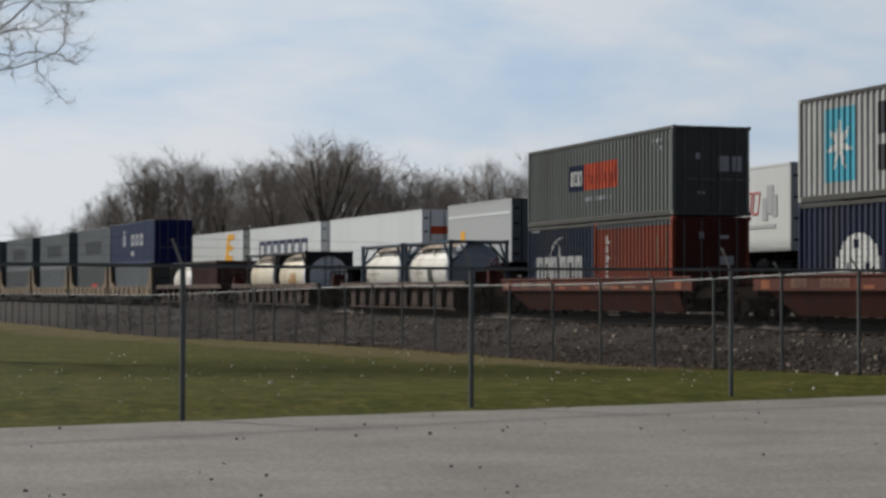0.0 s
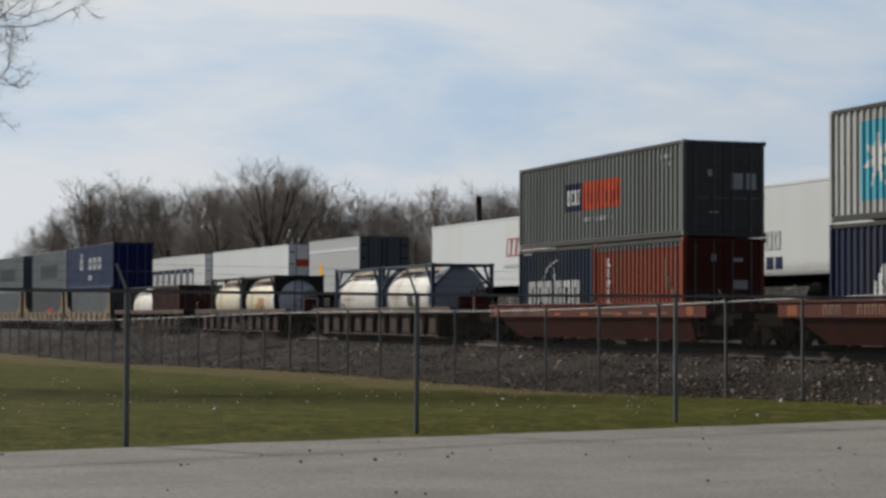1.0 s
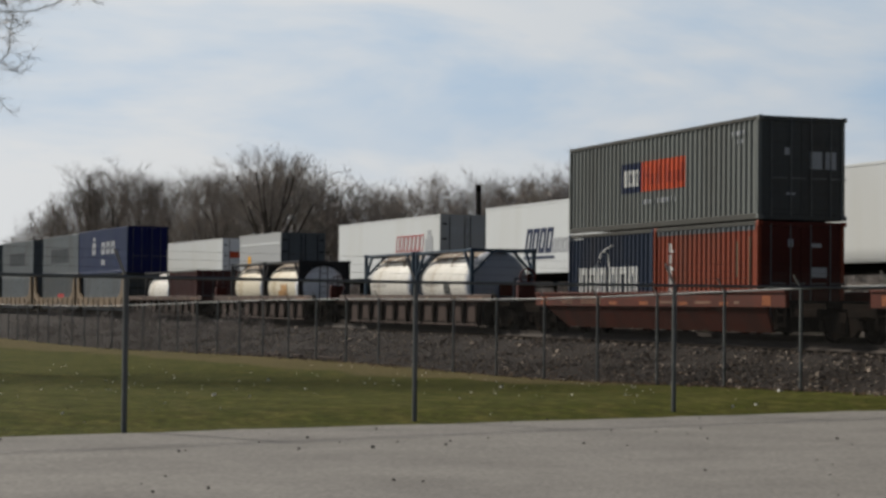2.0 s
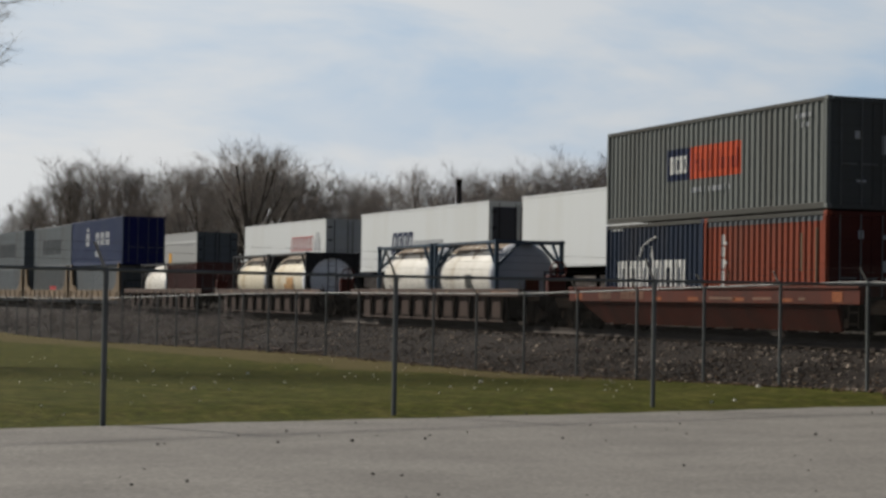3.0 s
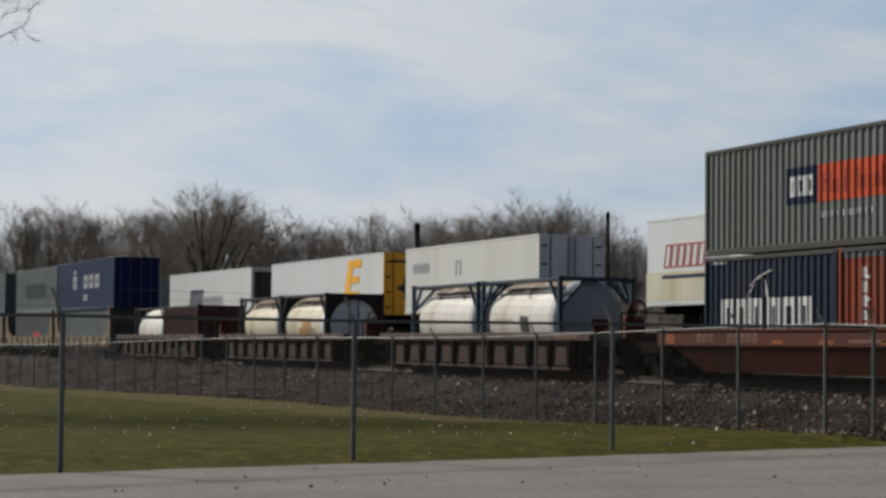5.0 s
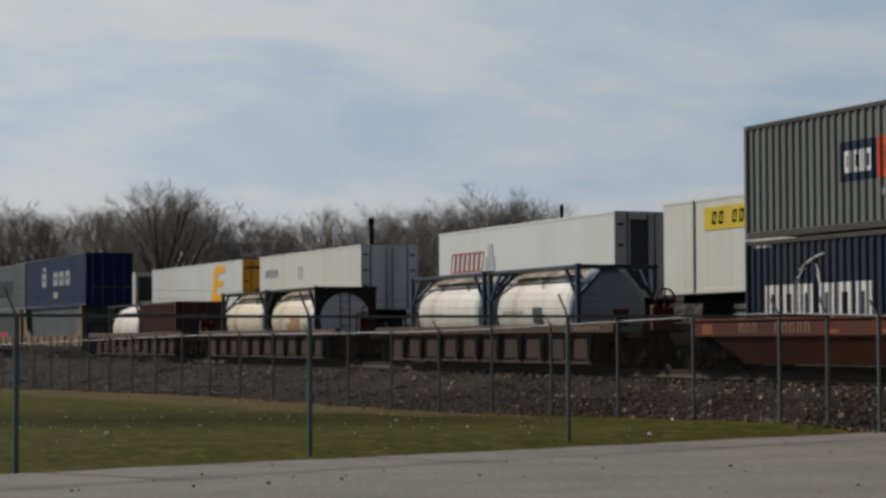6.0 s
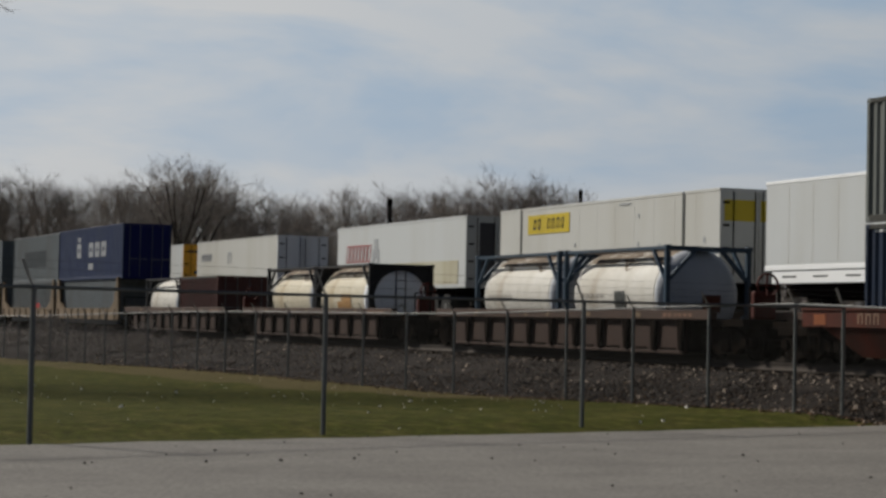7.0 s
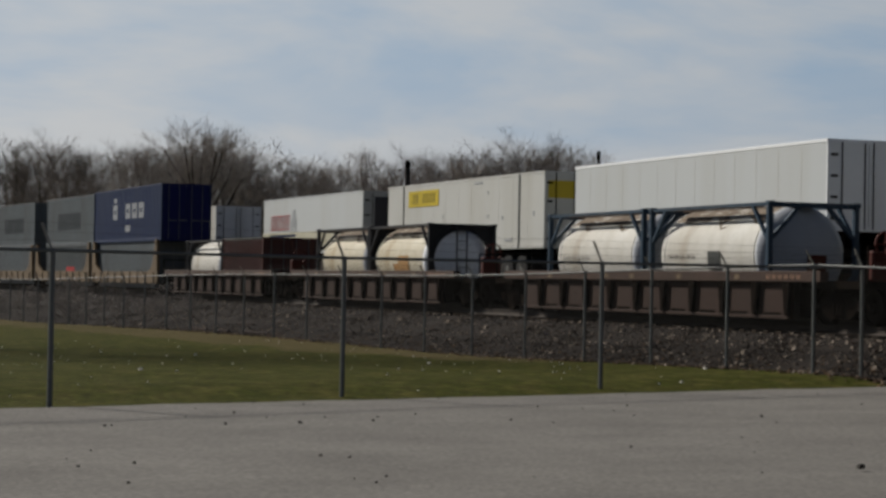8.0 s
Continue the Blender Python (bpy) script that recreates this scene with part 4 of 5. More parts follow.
def nearer_train():
    well_car_red(-6.1, "rust-red articulated well car with faded orange patches", (-8.5, 9.975))
    well_car_red(13.85, "rust-red articulated well car with faded orange patches")
    shipping_container(-12.192, SIDE, UP, 12.192, 2.591, GREY_BOX, "olive-grey corrugated forty-foot container with navy and orange emblem", door_mat=GREY_SHADE, marks=(
        ("emblem_panel", SIGNNAVY, [(3.87, 5.20, 1.02, 1.86)], "navy emblem panel"),
        ("emblem_panel", VERMILION, [(5.22, 8.05, 1.02, 1.86)], "orange emblem panel"),
        ("emblem_bar", SIGNWHITE, hollow(4.02, 5.12, 3, 1.2, 1.66, 0.1, 0.2), "white blocks on the navy panel"),
        ("emblem_bar", BRICK_MARK, [(5.42, 5.5, 1.2, 1.68), (5.68, 5.76, 1.2, 1.68), (5.5, 5.68, 1.42, 1.5), (5.9, 6.1, 1.2, 1.5), (6.24, 6.44, 1.2, 1.5), (6.38, 6.44, 1.5, 1.7), (6.6, 6.67, 1.2, 1.7), (6.8, 6.87, 1.2, 1.7), (7.0, 7.2, 1.2, 1.5), (7.32, 7.4, 1.08, 1.5), (7.56, 7.76, 1.2, 1.5), (7.82, 7.9, 1.2, 1.7)], "dark red bars on the orange panel"),
        ("side_lettering", SIGNGREY, letters(5.35, 7.6, 10, 0.66, 0.80, 0.45), "row of small pale bars"),
        ("serial_mark", SIGNGREY, letters(10.7, 11.55, 4, 2.16, 2.27, 0.4) + letters(11.0, 11.4, 2, 1.94, 2.05, 0.4), "faded white serial bars")),
        door_marks=((SIGNGREY, 1.46, 1.80, 1.28, 1.72), (SIGNGREY, 1.90, 2.2, 1.28, 1.72), (PLACARD, 1.5, 1.8, 1.85, 2.1), (PLACARD, 1.9, 2.2, 1.85, 2.1), (SIGNGREY, 0.75, 0.88, 1.62, 1.8), (SIGNGREY, 0.8, 1.05, 0.62, 0.68)))
    shipping_container(-12.192, SIDE, DOWN, 6.058, 2.591, NAVY_BOX, "navy blue corrugated twenty-foot container with white block lettering", marks=(
        ("side_lettering", SIGNWHITE, hollow(0.85, 2.9, 3, 0.62, 1.56, 0.2, 0.16) + hollow(3.02, 5.07, 3, 0.62, 1.56, 0.2, 0.16), "row of white hollow blocks"),
        ("emblem_swoosh", SIGNWHITE, [(2.02, 2.14, 1.52, 1.70, 0.10), (2.12, 2.26, 1.70, 1.86, 0.15), (2.26, 2.42, 1.86, 2.0, 0.2), (2.44, 2.66, 2.0, 2.10, 0.24), (2.66, 2.95, 2.10, 2.17, 0.25), (2.92, 3.3, 2.16, 2.21, 0.12), (2.95, 3.08, 1.75, 1.98, -0.12), (3.08, 3.22, 1.5, 1.75, -0.12)], "white curved stroke"),
        ("roof_patch", SIGNWHITE, [(0.35, 1.05, 2.42, 2.47)], "pale scuffed patch under the roof rail")))
    shipping_container(-6.06, SIDE, DOWN, 6.058, 2.591, ORANGE_BOX, "rust-orange corrugated twenty-foot container, faded, with doors darkened to maroon for shade", door_mat=MAROON_AND_SHADE, marks=(
        ("side_lettering", SIGNWHITE, [(0.92, 1.10, z, z + 0.25) for z in (1.9, 1.6, 1.3, 1.0, 0.7, 0.4)] + [(1.10, 1.22, z, z + 0.07) for z in (1.9, 1.42, 0.8)], "column of white bars"),
        ("faded_band", STEELGREY_BOX, [(0.12, 5.9, 2.36, 2.48)], "faded grey upper band"),
        ("scrape", CAR_TAN, [(4.85, 4.92, 1.2, 2.1), (5.2, 5.26, 0.9, 1.6), (5.6, 5.68, 0.5, 2.2), (1.3, 1.4, 1.0, 1.3, -0.12)], "pale scrapes")),
        door_marks=((SIGNGREY, 0.86, 1.0, 1.95, 2.15), (SIGNGREY, 1.5, 1.95, 1.2, 1.45), (SIGNGREY, 1.5, 1.8, 1.95, 2.05)))
    star = star_bars(2.08, 1.33, 0.66, 0.22, 7, 26)
    arch = [(1.95 + i * 0.11, 2.05 + i * 0.11, 0.62, 0.95 + 0.86 * math.sqrt(1 - ((i - 9) / 9.6) ** 2)) for i in range(19)]
    shipping_container(7.75, SIDE, UP, 12.192, 2.591, SILVER_BOX, "pale grey corrugated forty-foot container with aqua emblem panel", marks=(
        ("emblem_panel", SIGNAQUA, [(1.32, 2.86, 0.44, 2.22)], "aqua square panel"),
        ("emblem_star", SIGNWHITE, star, "white star strips"),
        ("side_lettering", SIGNBLACK, letters(3.95, 10.8, 6, 1.45, 2.2, 0.25) + letters(3.95, 10.8, 8, 0.6, 1.2, 0.25), "two rows of large black bars")))
    shipping_container(7.75, SIDE, DOWN, 12.192, 2.591, DARKBLUE_BOX, "dark blue corrugated forty-foot container with white emblem", marks=(
        ("emblem", SIGNWHITE, arch, "white rounded emblem"), ("emblem_spot", DARKBLUE_BOX, [(2.75, 3.0, 1.45, 1.66), (2.4, 2.55, 0.95, 1.1), (3.3, 3.5, 0.9, 1.1), (2.85, 2.95, 0.75, 0.95), (3.65, 3.75, 0.8, 1.0)], "dark spots on the emblem")))
    for c in (-27.1, -49.0, -69.4):
        well_car_ribbed(c, "weathered grey-brown ribbed well car with a pale top chord")
    mark = lambda n: (("placard", PLACARD, [(3.1, 3.7, 1.0, 1.45)], "small dark grey placard"), ("tank_lettering", FADED_GREY, [(1.0 + i * 0.3, 1.2 + i * 0.3, 1.3, 1.4) for i in range(n)], "row of faded grey bars"))
    tank_container(-33.45, 1.15, "weathered white tank in a blue-black steel frame", FRAME_BLUE, TANK_END, patch=mark(6)[1:])
    tank_container(-27.05, 1.15, "weathered white tank with grey placard in a blue-black frame", FRAME_BLUE, TANK_END, patch=mark(5))
    tank_container(-55.4, 1.13, "stained cream tank in a black steel frame", FRAME_BLACK, TANK_END, shell=TANK_CREAM)
    tank_container(-49.25, 1.13, "cream tank with rusty orange stain in a black frame", FRAME_BLACK, TANK_PALE_END, end_sheet=True, shell=TANK_CREAM, patch=(("rust_stain", RUST_STAIN, [(2.5, 2.95, 0.9, 1.22), (2.95, 4.0, 0.75, 1.5)], "rusty orange stain"),))
    shipping_container(-68.75, SIDE, 1.10, 6.058, 2.44, BROWN_BOX, "maroon-brown twenty-foot container on a ribbed well car")
    tank_container(-75.1, 0.95, "white tank in a dark frame behind a blue stack", FRAME_BLACK, TANK_END, walkway=False)
    for c, h, tr in ((-86.9, 7.1, (-1, 1)), (-101.9, 7.15, (-1,)), (-117.6, 7.55, (-1,)), (-133.2, 7.2, (-1,)), (-148.6, 7.2, (-1,))):
        well_car_tan(c, "tan well car with raked guide posts at its ends", h, tr)
    shipping_container(-94.4, SIDE - 0.05, 3.60, 14.63, 2.9, ROYAL_BOX, "royal blue forty-eight-foot container on top of a stack", width=2.59, ribbed=False, door_mat=ROYAL_SHADE, marks=(
        ("side_lettering", SIGNGREY, hollow(4.4, 11.4, 5, 1.25, 2.05, 0.3, 0.3, (1,)), "row of pale blocks"),
        ("side_lettering", SIGNGREY, [(7.2, 8.2, 0.55, 0.9), (4.6, 5.2, 2.15, 2.4)], "small white bars")))
    shipping_container(-93.2, SIDE, 1.2, 12.192, 2.4, STEELGREY_BOX, "steel-grey container in the well of a tan car", ribbed=False)
    for left, up, low, emb in ((-107.05, STEELGREY_BOX, SLATE_BOX, SLATE_PANEL), (-122.8, STEELGREY_BOX, STEELGREY_BOX, SLATE_PANEL), (-138.5, STEELGREY_BOX, SLATE_BOX, SLATE_PANEL), (-154.2, STEELGREY_BOX, SLATE_BOX, SLATE_PANEL)):
        shipping_container(left, SIDE, 3.60, 12.192, 2.85, up, "grey forty-foot container with darker panel on a stack", ribbed=False, marks=(
            ("emblem_panel", emb, [(3.0, 9.0, 0.9, 1.9)], "darker lettering panel"),))
        shipping_container(left, SIDE, 1.2, 12.192, 2.4, low, "dull grey container in the well of a tan car", ribbed=False, marks=(
            (("emblem_panel", SIGNRED, [(5.5, 7.6, 0.5, 1.1)], "red emblem panel"),) if left == -107.05 else ()))


def slanted_strokes(u):
    """One tall slanted bar with three short bars that run to the right of it."""
    return [(u, u + 0.7, 1.95, 3.75, 0.6), (u + 1.21, u + 2.3, 3.38, 3.75, 0.12), (u + 1.01, u + 2.0, 2.68, 3.0, 0.1), (u + 0.72, u + 1.9, 1.95, 2.32, 0.12)]


def farther_train():
    # the last flat car is unseen, added to carry the light-reflecting trailer
    for a, b in ((-203, -184.2), (-183.4, -165.6), (-164.9, -146.6), (-145.6, -127.2), (-126, -107.6), (-106.6, -87.2), (-86.2, -67.2), (-66.4, -48.2), (-46.6, -27.2), (-26.4, -8.2), (-7.4, 11), (11.8, 30.4)):
        flat_car(a, b, "long grimy brown flat car carrying a box trailer")
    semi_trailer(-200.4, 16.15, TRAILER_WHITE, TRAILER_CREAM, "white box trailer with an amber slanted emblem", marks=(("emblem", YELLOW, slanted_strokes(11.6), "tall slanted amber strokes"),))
    semi_trailer(-182.45, 16.15, TRAILER_WHITE, TRAILER_ALU, "white box trailer with a row of navy block lettering", marks=(("side_lettering", SIGNNAVY, hollow(2.4, 13.6, 7, 1.7, 3.1, 0.26, 0.14, skew=0.15), "large navy blocks"),))
    semi_trailer(-164.3, 16.2, TRAILER_WHITE, TRAILER_ALU, "plain white box trailer with an orange door placard", doors_mark=(("placard", VERMILION, [(0.45, 1.6, 2.75, 3.15)], "orange placard"),))
    semi_trailer(-144.2, 8.6, TRAILER_GREY, STEELGREY_BOX, "short grey box trailer with a pale waist stripe", marks=(("stripe", TRAILER_WHITE, [(0.1, 8.4, 3.3, 3.42)], "pale stripe"), ("emblem", YELLOW, [(1.9, 2.5, 2.0, 2.7)], "")))
    semi_trailer(-125.15, 14.9, TRAILER_WHITE, TRAILER_GREY, "white box trailer with red lettering bars and a grey crest", marks=(
        ("side_lettering", SIGNRED, hollow(9.0, 12.8, 7, 2.4, 3.12, 0.05, 0.2, skew=0.16), "slanted red outlined blocks"), ("emblem", SIGNGREY, [(13.0, 13.35, 2.2, 2.9), (13.3, 13.75, 2.4, 3.3), (13.7, 14.0, 2.3, 3.0)], "grey crest"), ("underline", SIGNGREY, [(8.8, 13.9, 1.95, 2.07)], "")),
        doors_mark=(("door_lettering", SIGNGREY, [(0.3 + i * 0.28, 0.5 + i * 0.28, 3.1, 3.4) for i in range(7)], ""),))
    semi_trailer(-104.7, 16.3, TRAILER_WHITE, TRAILER_CREAM, "white box trailer with grey-blue lettering bars", marks=(("side_lettering", SIGNGREY, hollow(7.2, 11.2, 8, 2.0, 2.55, 0.12, 0.22), "grey blocks"), ("side_lettering", SIGNNAVY, hollow(4.4, 7.2, 4, 2.0, 2.95, 0.17, 0.2, skew=0.3), "navy slanted blocks"), ("underline", SIGNNAVY, [(4.3, 7.4, 1.78, 1.88)], ""), ("emblem", SIGNNAVY, [(10.25, 10.65, 1.42, 1.78), (10.8, 11.2, 1.42, 1.78)], "two dark blue spots")), doors_mark=(("dark_panel", SIGNBLACK, [(0.16, 1.22, 2.3, 3.72), (1.38, 2.43, 2.3, 3.72)], "black upper door panel"),))
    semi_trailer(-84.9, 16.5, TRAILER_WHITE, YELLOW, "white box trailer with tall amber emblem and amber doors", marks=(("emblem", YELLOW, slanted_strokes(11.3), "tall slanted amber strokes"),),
        doors_mark=(("placard", SIGNBLACK, [(0.85, 1.25, 2.2, 2.6), (0.65, 1.45, 2.3, 2.5), (0.95, 1.15, 1.9, 2.9)], "dark diamond-like mark"), ("lettering", SIGNBLACK, [(0.3, 2.2, 3.5, 3.62)], "")))
    semi_trailer(-65.7, 13.8, TRAILER_CREAM, TRAILER_ALU, "off-white box trailer with small grey lettering", marks=(("side_lettering", SIGNGREY, hollow(0.9, 2.9, 5, 2.9, 3.3, 0.1, 0.22), "small grey blocks"), ("placard", SIGNGREY, [(5.7, 5.85, 2.7, 3.3), (6.15, 6.3, 2.7, 3.3), (5.85, 6.15, 3.2, 3.3)], "")))
    semi_trailer(-43.3, 14.7, TRAILER_WHITE, TRAILER_GREY, "white box trailer with red lettering bars and cream lower panels", skirt=(0.0, 0.95), marks=(
        ("side_lettering", SIGNRED, hollow(1.2, 4.3, 7, 2.4, 3.12, 0.042, 0.2, skew=0.16), "slanted red outlined blocks"), ("emblem", SIGNGREY, [(4.5, 4.8, 2.3, 2.9), (4.75, 5.15, 2.5, 3.35), (5.1, 5.35, 2.3, 2.9)], "grey crest"), ("underline", SIGNNAVY, [(1.1, 5.3, 2.05, 2.17)], "")), doors_mark=(("dark_panel", SIGNBLACK, [(0.55, 1.2, 1.5, 3.7)], "black door panel"),))
    semi_trailer(-25.4, 16.05, TRAILER_CREAM, TRAILER_CREAM, "off-white box container-trailer with yellow lettering plate", ribs=1.35, rail_mat=TRAILER_CREAM, marks=(
        ("emblem_plate", LEMON, [(2.5, 5.9, 3.02, 3.68)], "lemon yellow plate"), ("plate_lettering", SIGNBLACK, hollow(2.95, 5.6, 7, 3.17, 3.54, 0.08, 0.35, (2,), skew=0.05), "dark blocks"), ("corner_post", PLACARD, [(1.85, 1.97, 1.24, 3.93), (13.8, 13.94, 1.24, 3.93)], "grey stacking posts"), ("latch", SIGNGREY, [(10.9, 11.0, 2.4, 2.52), (10.9, 11.0, 3.3, 3.4), (7.4, 7.5, 2.1, 2.2), (8.7, 8.8, 2.1, 2.24), (12.3, 12.4, 2.3, 2.44), (6.3, 6.4, 2.5, 2.62), (15.1, 15.2, 2.4, 2.54), (9.6, 10.4, 3.72, 3.78), (12.6, 13.3, 1.5, 1.58)], "")),
        doors_mark=(("emblem_plate", LEMON, [(0.15, 1.2, 3.0, 3.62), (1.35, 2.4, 3.0, 3.62)], "yellow door plates"),))
    semi_trailer(-6.8, 15.95, TRAILER_WHITE, TRAILER_ALU, "white ribbed box trailer with a bright roof rail", ribs=1.2, rail_mat=TRAILER_RAIL, lower_rail=True)
    # unseen trailer, added so that its white nose brightens the doors ahead
    semi_trailer(12.7, 15.95, TRAILER_WHITE, TRAILER_ALU, "unseen plain white box trailer added to reflect light onto the doors ahead")


make_track("track_near", "rusty railway track on crushed stone", near_y)
make_track("track_far", "rusty railway track on crushed stone, second line", far_y)
nearer_train()
farther_train()


# ---- fences ----
def pole_bm(h, r=0.035, sides=8):
    return lathe(bmesh.new(), [(-0.3, r), (h, r), (h + 0.03, r * 0.5)], sides, "Z")


def chain_mesh(parent, a, b, za, zb, h, step, wire):
    """Crossing diagonal wires between two posts."""
    n = (b - a).length
    u = (b - a).normalized()
    side = Vector((-u.y, u.x, 0))
    verts, faces = [], []
    k = int((n + h) / step)
    for s in (1, -1):
        for i in range(k):
            start = -h + i * step
            p0, p1 = max(0.0, start), min(n, start + h)
            if p1 - p0 < 0.05:
                continue
            q = []
            for p in (p0, p1):
                zz = (p - start) if s > 0 else h - (p - start)
                base = za + (zb - za) * p / n
                w = Vector((a.x, a.y, 0)) + u * p + side * 0.004 * s
                q.append((w.x, w.y, base + 0.04 + zz * (h - 0.06) / h))
            i0 = len(verts)
            verts += [q[0], (q[0][0], q[0][1], q[0][2] + wire * 1.4), (q[1][0], q[1][1], q[1][2] + wire * 1.4), q[1]]
            faces.append((i0, i0 + 1, i0 + 2, i0 + 3))
    me = bpy.data.meshes.new("chain_link")
    me.from_pydata(verts, [], faces)
    me.materials.append(WIRE)
    ob = part("chain_link", me, WIRE, parent)
    tagged(ob, kind="stuff")


def fence(points, height, label, post_r, arm, rail_mat, lean, step, wire):
    root = tagged(new("fence"), label, "fence")
    post = mesh_of("post", pole_bm(height, post_r), GALV)
    arm_me = mesh_of("arm", beam(bmesh.new(), (0, 0, height - 0.02), (lean[0], lean[1], height + arm), post_r * 0.85), PALE_ARM)
    tops = []
    for p in points:
        ob = part("post", post, GALV, root)
        ob.location = p
        part("barb_arm", arm_me, GALV, ob)
        tops.append(Vector(p))
    for a, b in zip(tops, tops[1:]):
        part("top_rail", beam(bmesh.new(), a + Vector((0, 0, height)), b + Vector((0, 0, height)), post_r * 1.25, sides=8), rail_mat, root)
        for k in (0.35, 0.68, 1.0):
            o = Vector((lean[0] * k, lean[1] * k, height + arm * k))
            part("barbed_wire", beam(bmesh.new(), a + o, b + o, 0.004, sides=3), WIRE, root)
        chain_mesh(root, Vector((a.x, a.y, 0)), Vector((b.x, b.y, 0)), a.z, b.z, height, step, wire)


lot_posts = [(-22.6, -5.6), (-24.4, -0.6), (-26.18, 4.57), (-27.93, 9.15), (-29.44, 14.06), (-31.92, 20.6)]
fence([(x, y, ground_z(x, y) - 0.02) for x, y in lot_posts], 2.06, "tall grey chain-link fence with barbed arms beside the lot", 0.039, 0.36, GALV, (-0.05, -0.14), 0.08, 0.0013)
line_posts = []
for k in range(-27, 21):
    x = -85.10 + 3.0437 * k
    y = 17.11 + 0.19616 * k
    line_posts.append((x, y, ground_z(x, y - 0.3) - 0.02))
fence(line_posts, 2.12, "chain-link fence with pale top rail along the railway", 0.036, 0.28, GALV_LIGHT, (-0.04, -0.16), 0.085, 0.0036)


# ---- poles behind the trains ----
def utility_pole(x, y, top, r, label):
    root = thing("utility_pole", (x, y, ground_z(x, y)), label, "pole")
    h = top - ground_z(x, y)
    part("shaft", lathe(bmesh.new(), [(-0.3, r * 1.25), (h, r), (h + 0.02, r * 0.6)], 10, "Z"), DARKPOLE, root)
    part("cap", lathe(bmesh.new(), [(h - 0.35, r * 1.12), (h - 0.3, r * 1.15), (h - 0.1, r * 1.15), (h - 0.05, r * 1.1)], 10, "Z"), IRON, root)


utility_pole(-75.9, 36.0, 7.35, 0.075, "dark weathered pole behind the tracks")
utility_pole(-99.4, 36.0, 8.15, 0.13, "dark weathered pole behind the tracks, taller")


# ---- bare trees ----
def limb(verts, faces, a, b, ra, rb, sides=4):
    d = (b - a)
    if d.length < 1e-6:
        return
    q = d.to_track_quat("Z", "Y").to_matrix()
    i0 = len(verts)
    for p, r in ((a, ra), (b, rb)):
        for k in range(sides):
            t = 2 * math.pi * k / sides
            verts.append(tuple(p + q @ Vector((math.cos(t) * r, math.sin(t) * r, 0))))
    for k in range(sides):
        j = (k + 1) % sides
        faces.append((i0 + k, i0 + j, i0 + sides + j, i0 + sides + k))


def grow(rng, bole, centre, radii, count, step, kill, rise=0.12, lobes=0.3):
    """Grows branches towards points strewn in a lobed crown; gives spots, parents and thicknesses."""
    aim_at = []
    seed = rng.uniform(0, 90)
    while len(aim_at) < count:
        d = Vector((rng.gauss(0, 1), rng.gauss(0, 1), rng.gauss(0, 1))).normalized()
        if d.z < -0.8:
            continue
        k = rng.random() ** 0.42 * (1 + lobes * noise.noise(d * 1.9 + Vector((seed, 0, 0))))
        aim_at.append((centre[0] + d.x * radii[0] * k, centre[1] + d.y * radii[0] * k, centre[2] + d.z * radii[1] * k))
    goal = np.array(aim_at)
    spots, parents = [], []
    n = max(3, int(bole / step))
    for s in range(n):
        w = 0.02 * bole * math.sin(s * 1.7 + seed)
        spots.append((w, 0.6 * w, -0.3 + (bole + 0.3) * s / (n - 1)))
        parents.append(s - 1)
    base = np.array(spots)
    far = ((goal[:, None, :] - base[None]) ** 2).sum(2)
    near, dist = far.argmin(1), np.sqrt(far.min(1))
    kids = {}
    for _ in range(140):
        live = dist > kill
        if not live.any():
            break
        pull = {}
        for g, k in zip(goal[live], near[live]):
            d = g - np.array(spots[k])
            pull[k] = pull.get(k, 0) + d / np.linalg.norm(d)
        first = len(spots)
        for k, d in pull.items():
            d = d / (np.linalg.norm(d) + 1e-6) + np.array([rng.uniform(-0.15, 0.15), rng.uniform(-0.15, 0.15), rise + rng.uniform(-0.12, 0.12)])
            tip = np.array(spots[k]) + d / np.linalg.norm(d) * step
            if all(np.linalg.norm(tip - np.array(spots[c])) > 0.45 * step for c in kids.get(k, ())):
                kids.setdefault(k, []).append(len(spots))
                spots.append(tuple(tip))
                parents.append(int(k))
        if len(spots) == first:
            break
        fresh = np.array(spots[first:])
        far = np.sqrt(((goal[:, None, :] - fresh[None]) ** 2).sum(2))
        m = far.argmin(1)
        low = far[np.arange(len(goal)), m]
        closer = low < dist
        near, dist = np.where(closer, m + first, near), np.where(closer, low, dist)
    leaf = [True] * len(spots)
    for p in parents:
        if p >= 0:
            leaf[p] = False
    thick = [0.0] * len(spots)
    for k in range(len(spots) - 1, -1, -1):
        thick[k] = 1.0 if leaf[k] else thick[k]
        if parents[k] >= 0:
            thick[parents[k]] += thick[k]
    return [Vector(s) for s in spots], parents, thick


